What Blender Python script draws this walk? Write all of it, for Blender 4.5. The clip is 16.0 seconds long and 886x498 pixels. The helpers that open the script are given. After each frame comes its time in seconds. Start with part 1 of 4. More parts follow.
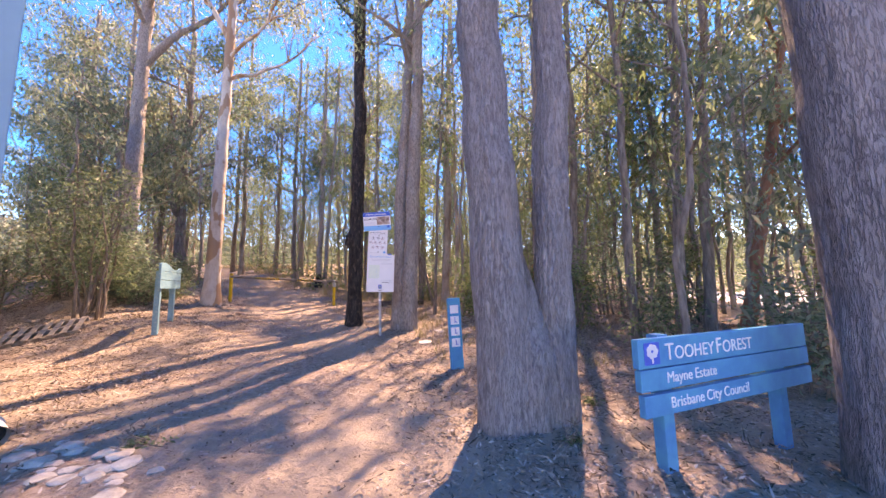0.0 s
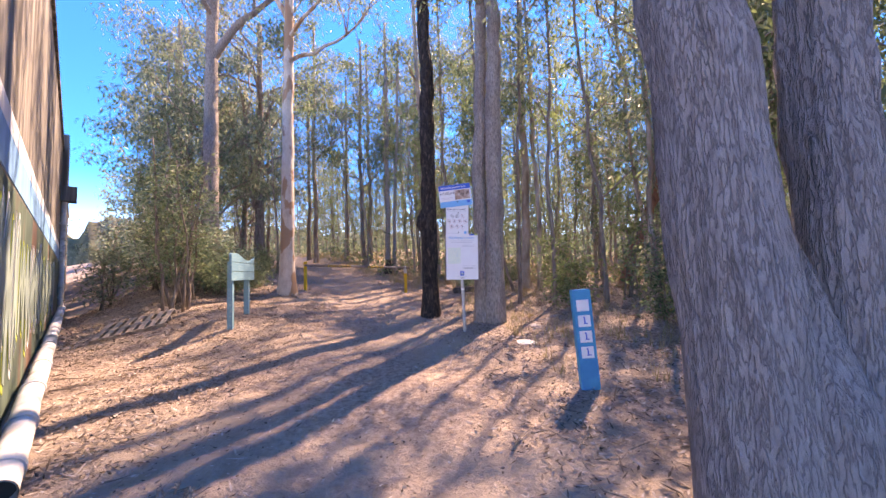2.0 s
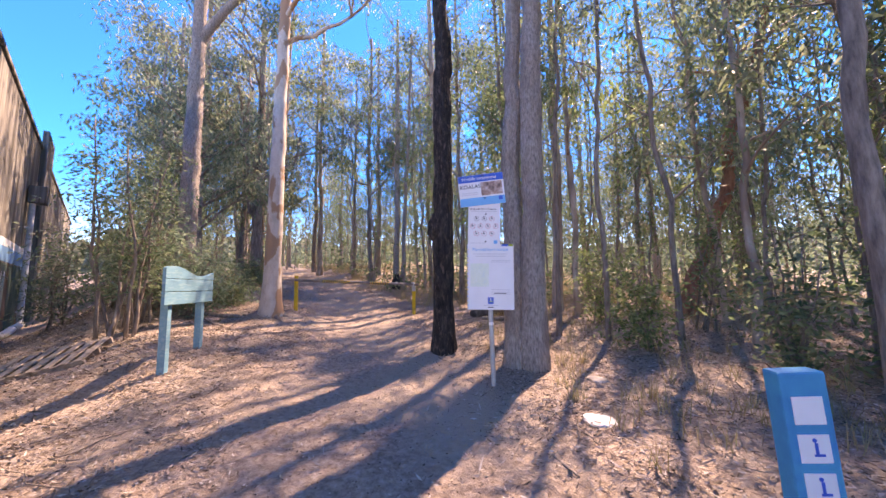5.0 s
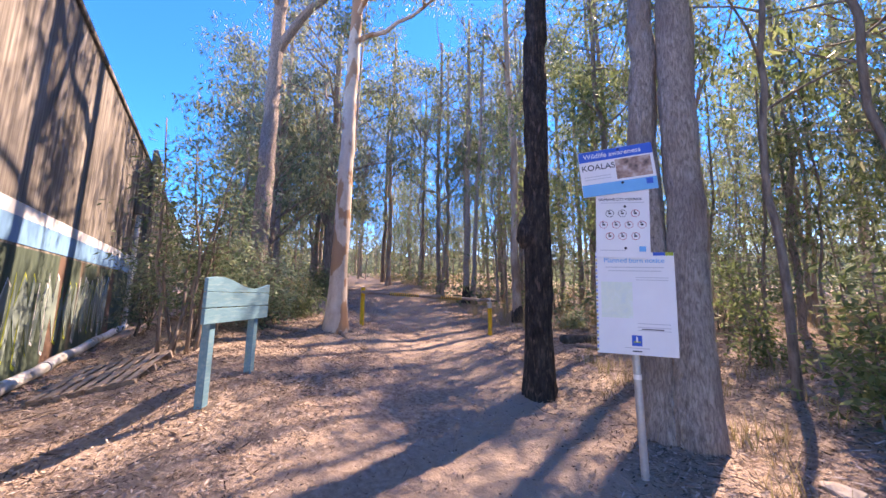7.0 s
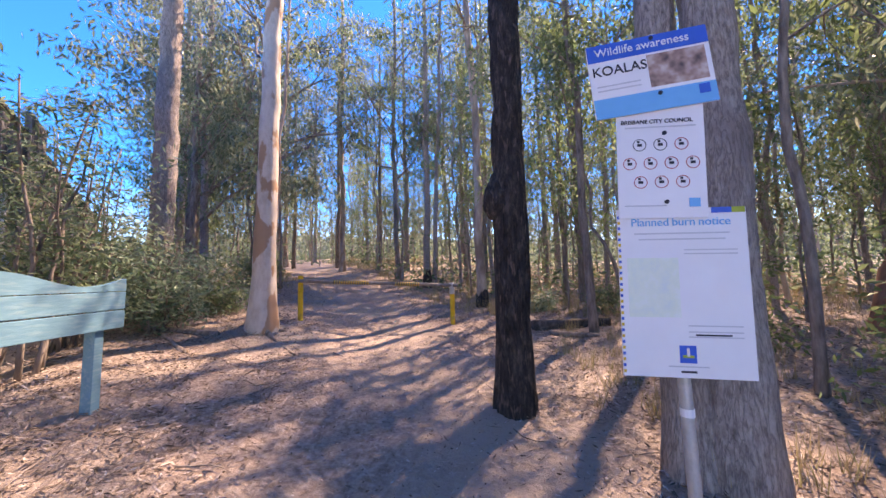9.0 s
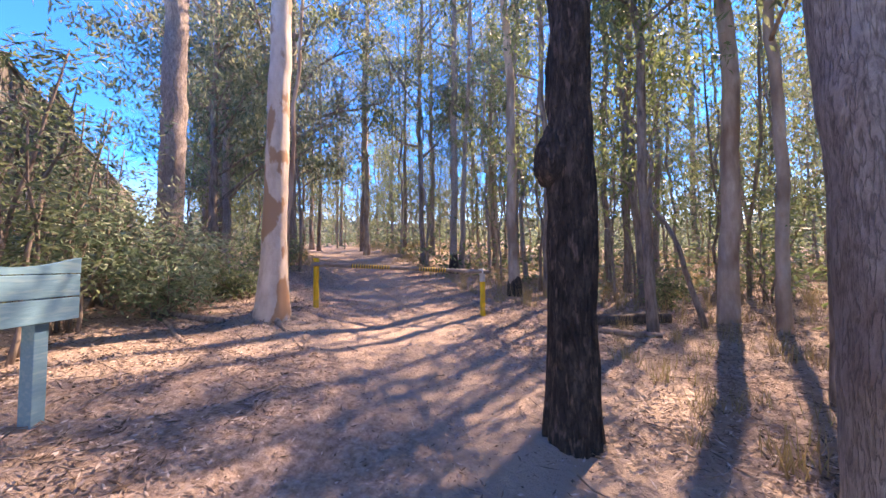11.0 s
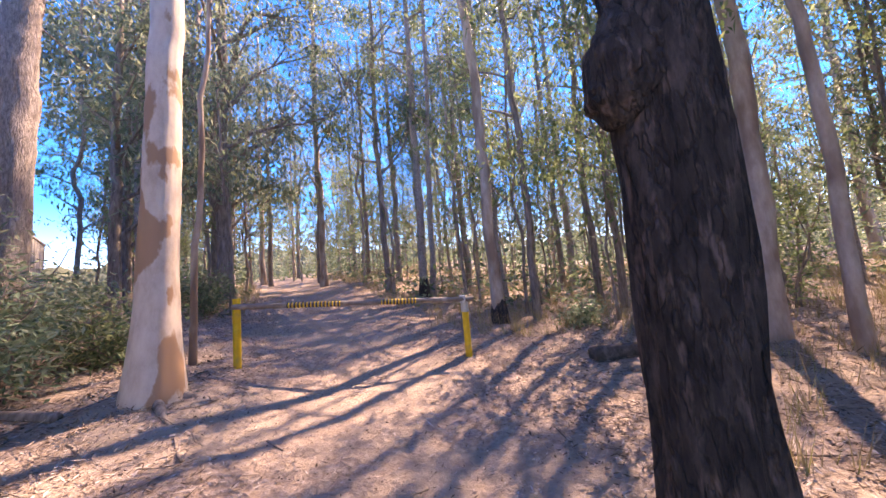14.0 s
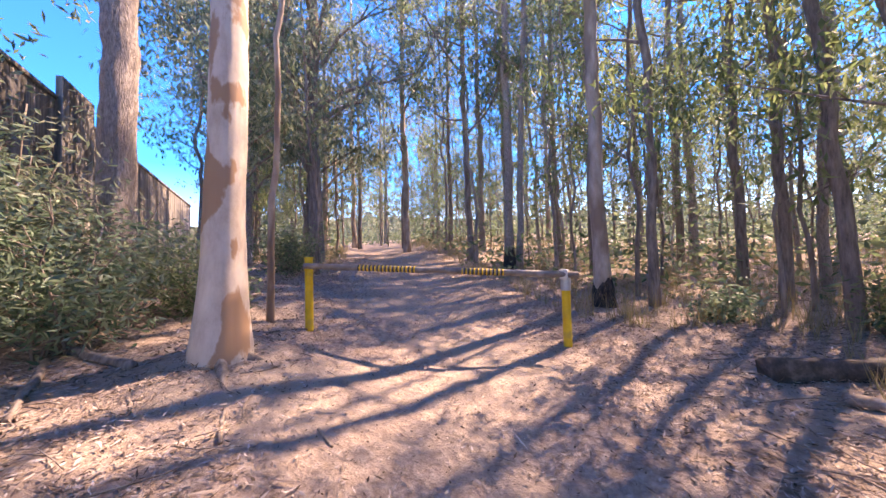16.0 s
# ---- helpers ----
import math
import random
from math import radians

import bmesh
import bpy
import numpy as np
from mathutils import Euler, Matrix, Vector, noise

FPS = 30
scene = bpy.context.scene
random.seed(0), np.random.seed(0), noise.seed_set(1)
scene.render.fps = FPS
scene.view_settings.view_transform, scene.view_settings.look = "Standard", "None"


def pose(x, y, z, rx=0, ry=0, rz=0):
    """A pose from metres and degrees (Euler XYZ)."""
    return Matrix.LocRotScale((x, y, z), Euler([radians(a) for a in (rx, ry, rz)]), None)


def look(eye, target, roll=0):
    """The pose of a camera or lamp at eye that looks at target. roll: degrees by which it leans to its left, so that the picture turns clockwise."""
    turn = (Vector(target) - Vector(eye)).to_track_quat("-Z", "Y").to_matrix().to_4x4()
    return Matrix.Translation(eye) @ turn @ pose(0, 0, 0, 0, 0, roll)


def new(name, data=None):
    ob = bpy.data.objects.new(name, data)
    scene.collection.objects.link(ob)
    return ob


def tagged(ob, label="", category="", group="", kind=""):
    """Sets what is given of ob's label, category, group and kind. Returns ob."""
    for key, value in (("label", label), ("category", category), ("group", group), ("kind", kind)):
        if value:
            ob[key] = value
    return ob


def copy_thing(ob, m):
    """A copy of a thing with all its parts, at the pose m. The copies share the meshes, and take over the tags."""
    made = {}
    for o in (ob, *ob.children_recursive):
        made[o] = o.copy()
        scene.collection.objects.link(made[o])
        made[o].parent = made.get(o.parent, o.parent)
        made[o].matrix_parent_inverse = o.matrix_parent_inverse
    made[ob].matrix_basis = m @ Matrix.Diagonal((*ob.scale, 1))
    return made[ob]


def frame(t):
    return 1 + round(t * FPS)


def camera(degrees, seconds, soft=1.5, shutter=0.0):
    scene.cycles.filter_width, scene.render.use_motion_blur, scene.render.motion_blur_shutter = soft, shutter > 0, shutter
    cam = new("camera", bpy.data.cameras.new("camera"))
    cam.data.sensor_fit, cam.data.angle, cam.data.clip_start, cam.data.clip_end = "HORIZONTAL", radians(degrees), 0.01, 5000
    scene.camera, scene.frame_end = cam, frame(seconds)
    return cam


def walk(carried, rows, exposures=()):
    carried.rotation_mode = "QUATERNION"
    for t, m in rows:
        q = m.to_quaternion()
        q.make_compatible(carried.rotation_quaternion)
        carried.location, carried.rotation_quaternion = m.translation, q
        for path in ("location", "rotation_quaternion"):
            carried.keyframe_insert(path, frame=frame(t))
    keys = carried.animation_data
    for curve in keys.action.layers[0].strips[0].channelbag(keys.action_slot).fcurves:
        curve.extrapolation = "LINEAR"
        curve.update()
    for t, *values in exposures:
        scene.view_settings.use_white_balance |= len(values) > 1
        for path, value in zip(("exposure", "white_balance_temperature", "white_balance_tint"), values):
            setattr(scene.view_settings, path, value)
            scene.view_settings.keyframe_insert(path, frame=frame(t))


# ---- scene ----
cam = camera(105.9, 16.0)
METRES, EYE, TILT, LEAN, TURN = 9.7, 1.5, 0.0, 0.0, 0.0
ROWS = [
    (0.0, 0.0, 0.0, 0.0, 0.11, 6.52, 0.92),
    (0.5, -0.0169, 0.0311, 0.0028, 6.1, 6.89, 1.11),
    (1.0, -0.0244, 0.0616, 0.0071, 10.32, 5.42, 4.05),
    (1.5, -0.0485, 0.0923, 0.0026, 11.45, 4.14, 1.74),
    (2.0, -0.0603, 0.129, 0.0076, 10.84, 3.93, 2.19),
    (2.5, -0.0541, 0.1655, 0.0099, 12.1, 3.61, 1.91),
    (3.0, -0.0513, 0.1956, 0.0067, 12.95, 4.48, 1.78),
    (3.5, -0.0576, 0.2281, 0.0116, 11.7, 3.22, 0.43),
    (6.0, -0.1462, 0.3684, 0.0352, 16.83, 8.24, 4.48),
    (6.5, -0.1632, 0.3983, 0.0398, 26.93, 6.64, 4.51),
    (7.0, -0.1784, 0.4333, 0.0391, 23.78, 8.09, -0.57),
    (7.5, -0.1902, 0.4662, 0.0387, 18.14, 5.79, 0.61),
    (8.0, -0.1887, 0.5042, 0.0411, 15.97, 5.18, 3.33),
    (8.5, -0.1935, 0.5332, 0.0388, 16.66, 2.3, 4.1),
    (9.0, -0.2101, 0.5625, 0.0454, 17.72, 5.11, 1.56),
    (11.5, -0.2521, 0.6692, 0.0466, 22.23, 2.42, 0.74),
    (12.0, -0.2586, 0.6942, 0.05, 20.11, 7.32, 1.99),
    (12.5, -0.2731, 0.7215, 0.0514, 25.22, 6.92, 2.2),
    (13.0, -0.3013, 0.7464, 0.0544, 24.73, 6.54, -1.07),
    (13.5, -0.3105, 0.771, 0.0519, 21.89, 4.56, -0.57),
    (14.0, -0.3096, 0.8015, 0.0531, 16.75, 6.41, 4.97),
    (14.5, -0.315, 0.83, 0.0516, 14.4, 5.07, 1.72),
    (15.0, -0.3307, 0.8555, 0.0537, 17.25, 5.63, 1.05),
    (15.5, -0.3469, 0.8735, 0.0511, 22.14, 3.62, 0.24),
    (16.0, -0.3549, 0.8934, 0.0503, 30.64, 2.19, 1.55),
]
walk(cam, [(t, pose(0, 0, EYE, TILT, LEAN, TURN) @ pose(METRES * x, METRES * y, METRES * z, 90 + pitch, roll, yaw)) for t, x, y, z, yaw, pitch, roll in ROWS], exposures=[(0.0, 3.2, 11200, 38), (0.9, 3.0, 9900, 35), (3.5, 3.1, 9700, 35), (6.0, 2.95, 9000, 33), (9.0, 2.92, 8700, 32), (11.5, 3.08, 9300, 36), (13.5, 3.1, 9300, 37), (15.0, 3.27, 9300, 36), (16.0, 3.2, 9100, 36)])

# ---- world, sun, exposure ----
SUN_AZ, SUN_EL = 21.0, 50.0          # degrees right of +y, degrees above the horizon
world = bpy.data.worlds.new("sky")
scene.world = world
world.use_nodes = True
wn = world.node_tree
sky = wn.nodes.new("ShaderNodeTexSky")
sky.sky_type, sky.sun_disc = "NISHITA", False
sky.sun_elevation, sky.sun_rotation = radians(SUN_EL), radians(SUN_AZ)
sky.altitude, sky.air_density, sky.dust_density, sky.ozone_density = 0, 0.8, 0.0, 1.3
hue = wn.nodes.new("ShaderNodeHueSaturation")
hue.inputs["Hue"].default_value = 0.515
hue.inputs["Saturation"].default_value = 1.6
wn.links.new(sky.outputs[0], hue.inputs["Color"])
wn.links.new(hue.outputs[0], wn.nodes["Background"].inputs[0])
wn.nodes["Background"].inputs[1].default_value = 0.098
sun = new("sun", bpy.data.lights.new("sun", "SUN"))
sun.data.energy, sun.data.angle, sun.data.color = 2.15, radians(0.8), (1.0, 0.93, 0.82)
sun_way = Vector((math.sin(radians(SUN_AZ)) * math.cos(radians(SUN_EL)), math.cos(radians(SUN_AZ)) * math.cos(radians(SUN_EL)), math.sin(radians(SUN_EL))))
sun.matrix_world = look(sun_way * 60, (0, 0, 0))

rng = random.Random(7)
nrg = np.random.default_rng(11)


# ---- materials ----
def mat(name, colors, scale=(1, 1, 1), rough=0.85, bump=0.3, size=6.0, detail=6.0, patch=None, patch_size=0.8, patch_at=(0.48, 0.6), metal=0.0, crack=None, dist=0.02, gloss=0.3):
    """A surface: grain between the colors, larger patches of another colour, relief from the grain."""
    m = bpy.data.materials.new(name)
    m.use_nodes = True
    t = m.node_tree
    n, l = t.nodes, t.links
    b = n["Principled BSDF"]
    b.inputs["Roughness"].default_value, b.inputs["Metallic"].default_value = rough, metal
    b.inputs["Specular IOR Level"].default_value = gloss
    co, info = n.new("ShaderNodeTexCoord"), n.new("ShaderNodeObjectInfo")
    mp, mul = n.new("ShaderNodeMapping"), n.new("ShaderNodeMath")
    mul.operation, mul.inputs[1].default_value = "MULTIPLY", 37.0
    l.new(info.outputs["Random"], mul.inputs[0])
    comb = n.new("ShaderNodeCombineXYZ")
    l.new(mul.outputs[0], comb.inputs[0])
    l.new(comb.outputs[0], mp.inputs["Location"])
    mp.inputs["Scale"].default_value = scale
    l.new(co.outputs["Object"], mp.inputs[0])
    t1 = n.new("ShaderNodeTexNoise")
    t1.inputs["Scale"].default_value, t1.inputs["Detail"].default_value, t1.inputs["Roughness"].default_value = size, detail, 0.65
    l.new(mp.outputs[0], t1.inputs["Vector"])
    ramp = n.new("ShaderNodeValToRGB")
    e = ramp.color_ramp.elements
    e[0].position, e[1].position = 0.3, 0.72
    e[0].color, e[1].color = (*colors[0], 1), (*colors[-1], 1)
    for i, c in enumerate(colors[1:-1]):
        x = e.new(0.3 + 0.42 * (i + 1) / (len(colors) - 1))
        x.color = (*c, 1)
    l.new(t1.outputs["Fac"], ramp.inputs[0])
    out = ramp.outputs[0]
    if patch:
        t2 = n.new("ShaderNodeTexNoise")
        t2.inputs["Scale"].default_value, t2.inputs["Detail"].default_value = patch_size, 5
        l.new(mp.outputs[0], t2.inputs["Vector"])
        r2 = n.new("ShaderNodeMapRange")
        r2.inputs[1].default_value, r2.inputs[2].default_value = patch_at
        l.new(t2.outputs["Fac"], r2.inputs[0])
        mx = n.new("ShaderNodeMix")
        mx.data_type = "RGBA"
        l.new(r2.outputs[0], mx.inputs[0])
        l.new(out, mx.inputs[6])
        mx.inputs[7].default_value = (*patch, 1)
        out = mx.outputs[2]
    relief = t1.outputs["Fac"]
    if crack:
        # wavering furrows between ridges of bark
        m3, fu, r3 = n.new("ShaderNodeMapping"), n.new("ShaderNodeTexNoise"), n.new("ShaderNodeMapRange")
        m3.inputs["Scale"].default_value = crack
        l.new(co.outputs["Object"], m3.inputs[0])
        fu.inputs["Scale"].default_value, fu.inputs["Detail"].default_value, fu.inputs["Roughness"].default_value = 1.0, 3.0, 0.5
        l.new(m3.outputs[0], fu.inputs["Vector"])
        off, size_of = n.new("ShaderNodeMath"), n.new("ShaderNodeMath")
        off.operation, off.inputs[1].default_value = "SUBTRACT", 0.5
        size_of.operation = "ABSOLUTE"
        l.new(fu.outputs["Fac"], off.inputs[0])
        l.new(off.outputs[0], size_of.inputs[0])
        r3.inputs[1].default_value, r3.inputs[2].default_value = 0.0, 0.06
        r3.inputs[3].default_value, r3.inputs[4].default_value = 0.45, 1.0
        l.new(size_of.outputs[0], r3.inputs[0])
        dk = n.new("ShaderNodeMix")
        dk.data_type, dk.blend_type = "RGBA", "MULTIPLY"
        dk.inputs[0].default_value = 0.6
        l.new(out, dk.inputs[6])
        l.new(r3.outputs[0], dk.inputs[7])
        out = dk.outputs[2]
        ml = n.new("ShaderNodeMath")
        ml.operation = "MULTIPLY"
        l.new(relief, ml.inputs[0])
        l.new(r3.outputs[0], ml.inputs[1])
        relief = ml.outputs[0]
    l.new(out, b.inputs["Base Color"])
    if bump:
        bp = n.new("ShaderNodeBump")
        bp.inputs["Strength"].default_value, bp.inputs["Distance"].default_value = bump, dist
        l.new(relief, bp.inputs["Height"])
        l.new(bp.outputs[0], b.inputs["Normal"])
    return m


def leaf_mat(name, colors, through_light=0.4, rough=0.5):
    """Leaves: a tint of its own for each leaf, some light passing through."""
    m = bpy.data.materials.new(name)
    m.use_nodes = True
    n, l = m.node_tree.nodes, m.node_tree.links
    b = n["Principled BSDF"]
    b.inputs["Roughness"].default_value = rough
    b.inputs["Specular IOR Level"].default_value = 0.35
    g = n.new("ShaderNodeNewGeometry")
    ramp = n.new("ShaderNodeValToRGB")
    e = ramp.color_ramp.elements
    e[0].color, e[1].color = (*colors[0], 1), (*colors[-1], 1)
    for i, c in enumerate(colors[1:-1]):
        x = e.new((i + 1) / (len(colors) - 1))
        x.color = (*c, 1)
    l.new(g.outputs["Random Per Island"], ramp.inputs[0])
    l.new(ramp.outputs[0], b.inputs["Base Color"])
    if through_light:
        tr, mx = n.new("ShaderNodeBsdfTranslucent"), n.new("ShaderNodeMixShader")
        l.new(ramp.outputs[0], tr.inputs[0])
        mx.inputs[0].default_value = through_light
        l.new(b.outputs[0], mx.inputs[1])
        l.new(tr.outputs[0], mx.inputs[2])
        l.new(mx.outputs[0], n["Material Output"].inputs[0])
    return m


BARK_GREY = mat("ridged_grey_bark", [(0.18, 0.166, 0.175), (0.32, 0.3, 0.315), (0.43, 0.405, 0.415)], (1, 1, 0.3), 0.95, 1.0, 24, 10, (0.35, 0.32, 0.325), 4, (0.45, 0.75), dist=0.05, crack=(50, 50, 8))
BARK_MID = mat("mottled_brown_grey_bark", [(0.19, 0.155, 0.145), (0.37, 0.315, 0.285), (0.5, 0.44, 0.4)], (1, 1, 0.35), 0.95, 0.9, 30, 9, (0.25, 0.2, 0.185), 3, (0.5, 0.7), dist=0.03, crack=(42, 42, 6))
BARK_BLACK = mat("charred_black_bark", [(0.018, 0.015, 0.015), (0.05, 0.042, 0.04), (0.12, 0.098, 0.09)], (1, 1, 0.3), 0.95, 1.0, 14, 8, (0.16, 0.12, 0.108), 20, (0.56, 0.7), dist=0.05, crack=(20, 20, 6))
BARK_WHITE = mat("smooth_cream_gum_bark", [(0.42, 0.34, 0.28), (0.54, 0.46, 0.39), (0.62, 0.55, 0.48)], (1, 1, 0.45), 0.75, 0.12, 7, 6, (0.36, 0.22, 0.14), 2.6, (0.53, 0.56), dist=0.01)
BARK_TAN = mat("smooth_tan_gum_bark", [(0.3, 0.23, 0.18), (0.42, 0.34, 0.28), (0.52, 0.45, 0.38)], (1, 1, 0.3), 0.8, 0.2, 9, 6, (0.24, 0.17, 0.13), 2.5)
BARK_RED = mat("reddish_bark", [(0.16, 0.07, 0.045), (0.3, 0.14, 0.09), (0.36, 0.2, 0.14)], (1, 1, 0.3), 0.9, 0.4, 10, 6)
BARK_DARK = mat("dark_brown_bark", [(0.08, 0.066, 0.06), (0.22, 0.18, 0.155), (0.34, 0.29, 0.25)], (1, 1, 0.2), 0.95, 0.7, 16, 7)
SOIL = mat("dry_track_soil", [(0.165, 0.115, 0.09), (0.315, 0.235, 0.19), (0.46, 0.375, 0.32)], (1, 1, 1), 0.97, 1.0, 16, 12, (0.35, 0.275, 0.22), 0.5, (0.42, 0.62), dist=0.05)
LEAF_GUM = leaf_mat("olive_gum_leaves", [(0.076, 0.127, 0.07), (0.134, 0.19, 0.1), (0.197, 0.254, 0.141), (0.286, 0.334, 0.199)], 0.55)
LEAF_GREY = leaf_mat("grey_green_gum_leaves", [(0.099, 0.146, 0.097), (0.162, 0.219, 0.145), (0.235, 0.281, 0.181), (0.325, 0.336, 0.242)], 0.55)
LEAF_YELLOW = leaf_mat("yellow_green_leaves", [(0.086, 0.139, 0.056), (0.147, 0.206, 0.086), (0.213, 0.274, 0.121), (0.273, 0.327, 0.171)], 0.55)
LEAF_WATTLE = leaf_mat("glossy_dark_green_leaves", [(0.081, 0.142, 0.085), (0.153, 0.237, 0.145), (0.234, 0.323, 0.22), (0.342, 0.418, 0.29)], 0.5, 0.4)
LITTER = leaf_mat("dry_fallen_leaves", [(0.05, 0.033, 0.025), (0.16, 0.112, 0.085), (0.27, 0.2, 0.162), (0.36, 0.285, 0.24), (0.52, 0.445, 0.39)], 0.0, 0.8)
GRASS = leaf_mat("dry_straw_grass", [(0.24, 0.18, 0.1), (0.4, 0.32, 0.19), (0.22, 0.22, 0.09)], 0.3, 0.8)
STICK = mat("dead_grey_wood", [(0.1, 0.08, 0.065), (0.24, 0.19, 0.155), (0.36, 0.3, 0.26)], (1, 1, 1), 0.95, 0.5, 14, 6)
LOGWOOD = mat("dark_rotten_log", [(0.035, 0.03, 0.027), (0.09, 0.076, 0.067), (0.2, 0.175, 0.16)], (1, 1, 1), 0.95, 0.8, 9, 8)
BLUE = mat("bright_blue_sign_paint", [(0.0, 0.23, 0.45), (0.0, 0.28, 0.51)], (1, 1, 1), 0.55, 0.08, 12, 4, (0.0, 0.3, 0.5), 3, gloss=0.15)
TEAL = mat("faded_blue_grey_paint", [(0.11, 0.26, 0.34), (0.16, 0.33, 0.41)], (1, 6, 6), 0.7, 0.15, 8, 6, (0.22, 0.36, 0.41), 4, (0.52, 0.7))
WHITE = mat("white_sign_face", [(0.74, 0.74, 0.77), (0.8, 0.8, 0.82)], (1, 1, 1), 0.45, 0.0, 3, 3)
INK = mat("dark_ink", [(0.03, 0.03, 0.04), (0.05, 0.05, 0.06)], bump=0)
GREYINK = mat("faint_grey_ink", [(0.5, 0.51, 0.55), (0.56, 0.57, 0.6)], bump=0)
ROYAL = mat("royal_blue_print", [(0.01, 0.1, 0.5), (0.015, 0.13, 0.56)], bump=0, rough=0.4)
CYAN = mat("light_blue_print", [(0.08, 0.4, 0.72), (0.1, 0.45, 0.76)], bump=0, rough=0.4)
REDINK = mat("red_print", [(0.5, 0.05, 0.06), (0.55, 0.07, 0.07)], bump=0)
PHOTO = mat("brown_photo_print", [(0.12, 0.08, 0.07), (0.4, 0.25, 0.2), (0.6, 0.5, 0.45)], (1, 1, 1), 0.4, 0, 14, 2)
MAPGREEN = mat("pale_map_print", [(0.62, 0.72, 0.7), (0.7, 0.77, 0.66), (0.74, 0.8, 0.8)], (1, 1, 1), 0.45, 0, 12, 5)
GALV = mat("galvanised_steel", [(0.4, 0.43, 0.46), (0.52, 0.54, 0.56)], (1, 1, 1), 0.5, 0.05, 20, 4, metal=0.6)
YELLOW = mat("yellow_post_paint", [(0.62, 0.38, 0.02), (0.75, 0.48, 0.04)], (1, 1, 1), 0.5, 0.05, 12, 5, (0.5, 0.33, 0.06), 5, (0.55, 0.7))
BOOM = mat("worn_grey_brown_steel", [(0.13, 0.11, 0.1), (0.22, 0.19, 0.17)], (1, 1, 1), 0.6, 0.1, 14, 5, (0.3, 0.27, 0.24), 5, (0.55, 0.7))
BLACKP = mat("black_paint", [(0.02, 0.02, 0.02), (0.04, 0.04, 0.04)], bump=0.05)
PALEWALL = mat("pale_blue_grey_wall_paint", [(0.19, 0.38, 0.47), (0.22, 0.42, 0.51)], (1, 1, 1), 0.75, 0.05, 1.5, 5)
CONCRETE = mat("streaked_bare_concrete", [(0.055, 0.05, 0.045), (0.22, 0.2, 0.18), (0.43, 0.4, 0.36)], (4, 4, 0.2), 0.92, 0.25, 2.6, 9, (0.1, 0.09, 0.078), 0.7, (0.48, 0.64))
STRIPEW = mat("white_wall_band_paint", [(0.55, 0.58, 0.62), (0.75, 0.76, 0.78)], (2, 2, 0.5), 0.8, 0.1, 3, 6)
STRIPEB = mat("blue_wall_band_paint", [(0.12, 0.28, 0.48), (0.2, 0.42, 0.66)], (2, 2, 0.5), 0.8, 0.1, 3, 6)
MURAL = mat("dark_green_wall_paint", [(0.03, 0.05, 0.04), (0.07, 0.105, 0.08), (0.13, 0.17, 0.13)], (2, 2, 0.5), 0.8, 0.1, 2.5, 6, (0.16, 0.1, 0.075), 0.5, (0.52, 0.6))
MURALG = mat("grey_green_spray_paint", [(0.14, 0.2, 0.18), (0.3, 0.38, 0.35)], (2, 2, 0.6), 0.7, 0.05, 2, 5)
MURALY = mat("lime_spray_paint", [(0.3, 0.38, 0.04), (0.45, 0.5, 0.08)], bump=0, rough=0.7)
PIPEW = mat("grimy_white_plastic_pipe", [(0.42, 0.42, 0.42), (0.62, 0.62, 0.61), (0.7, 0.7, 0.69)], (1, 1, 1), 0.6, 0.1, 6, 6, (0.3, 0.26, 0.21), 3, (0.55, 0.7))
# near-black colour that stands for the shade inside the pipe
PIPE_SHADE = mat("dark_pipe_inside", [(0.03, 0.03, 0.03), (0.06, 0.055, 0.05)], bump=0)
PALLET = mat("weathered_grey_timber", [(0.14, 0.11, 0.09), (0.32, 0.26, 0.22), (0.42, 0.36, 0.31)], (1, 1, 1), 0.95, 0.4, 10, 7)
PAVE = mat("pale_concrete_paving", [(0.5, 0.49, 0.48), (0.62, 0.61, 0.6)], (1, 1, 1), 0.9, 0.1, 2, 6)
ROCK = mat("pale_stone", [(0.3, 0.25, 0.21), (0.48, 0.42, 0.36), (0.55, 0.5, 0.45)], (1, 1, 1), 0.95, 0.6, 7, 8)


# ---- ground shape ----
WALL_C, WALL_D, WALL_N = np.array((-3.3, 2.42)), np.array((-0.853, 0.522)), np.array((0.522, 0.853))
TRACK_Y = (-6, 0, 5, 9, 12.4, 16.5, 22, 31, 45)
TRACK_X = (0.3, -0.8, -2.2, -3.6, -5.9, -9.0, -15.0, -24.0, -40.0)


def smooth(a, b, v):
    t = np.clip((v - a) / (b - a), 0, 1)
    return t * t * (3 - 2 * t)


def track_gap(x, y):
    """Metres from the middle of the track, across it."""
    return np.abs(x - np.interp(y, TRACK_Y, TRACK_X)) * np.where(np.asarray(y) > 10, 0.75, 0.95)


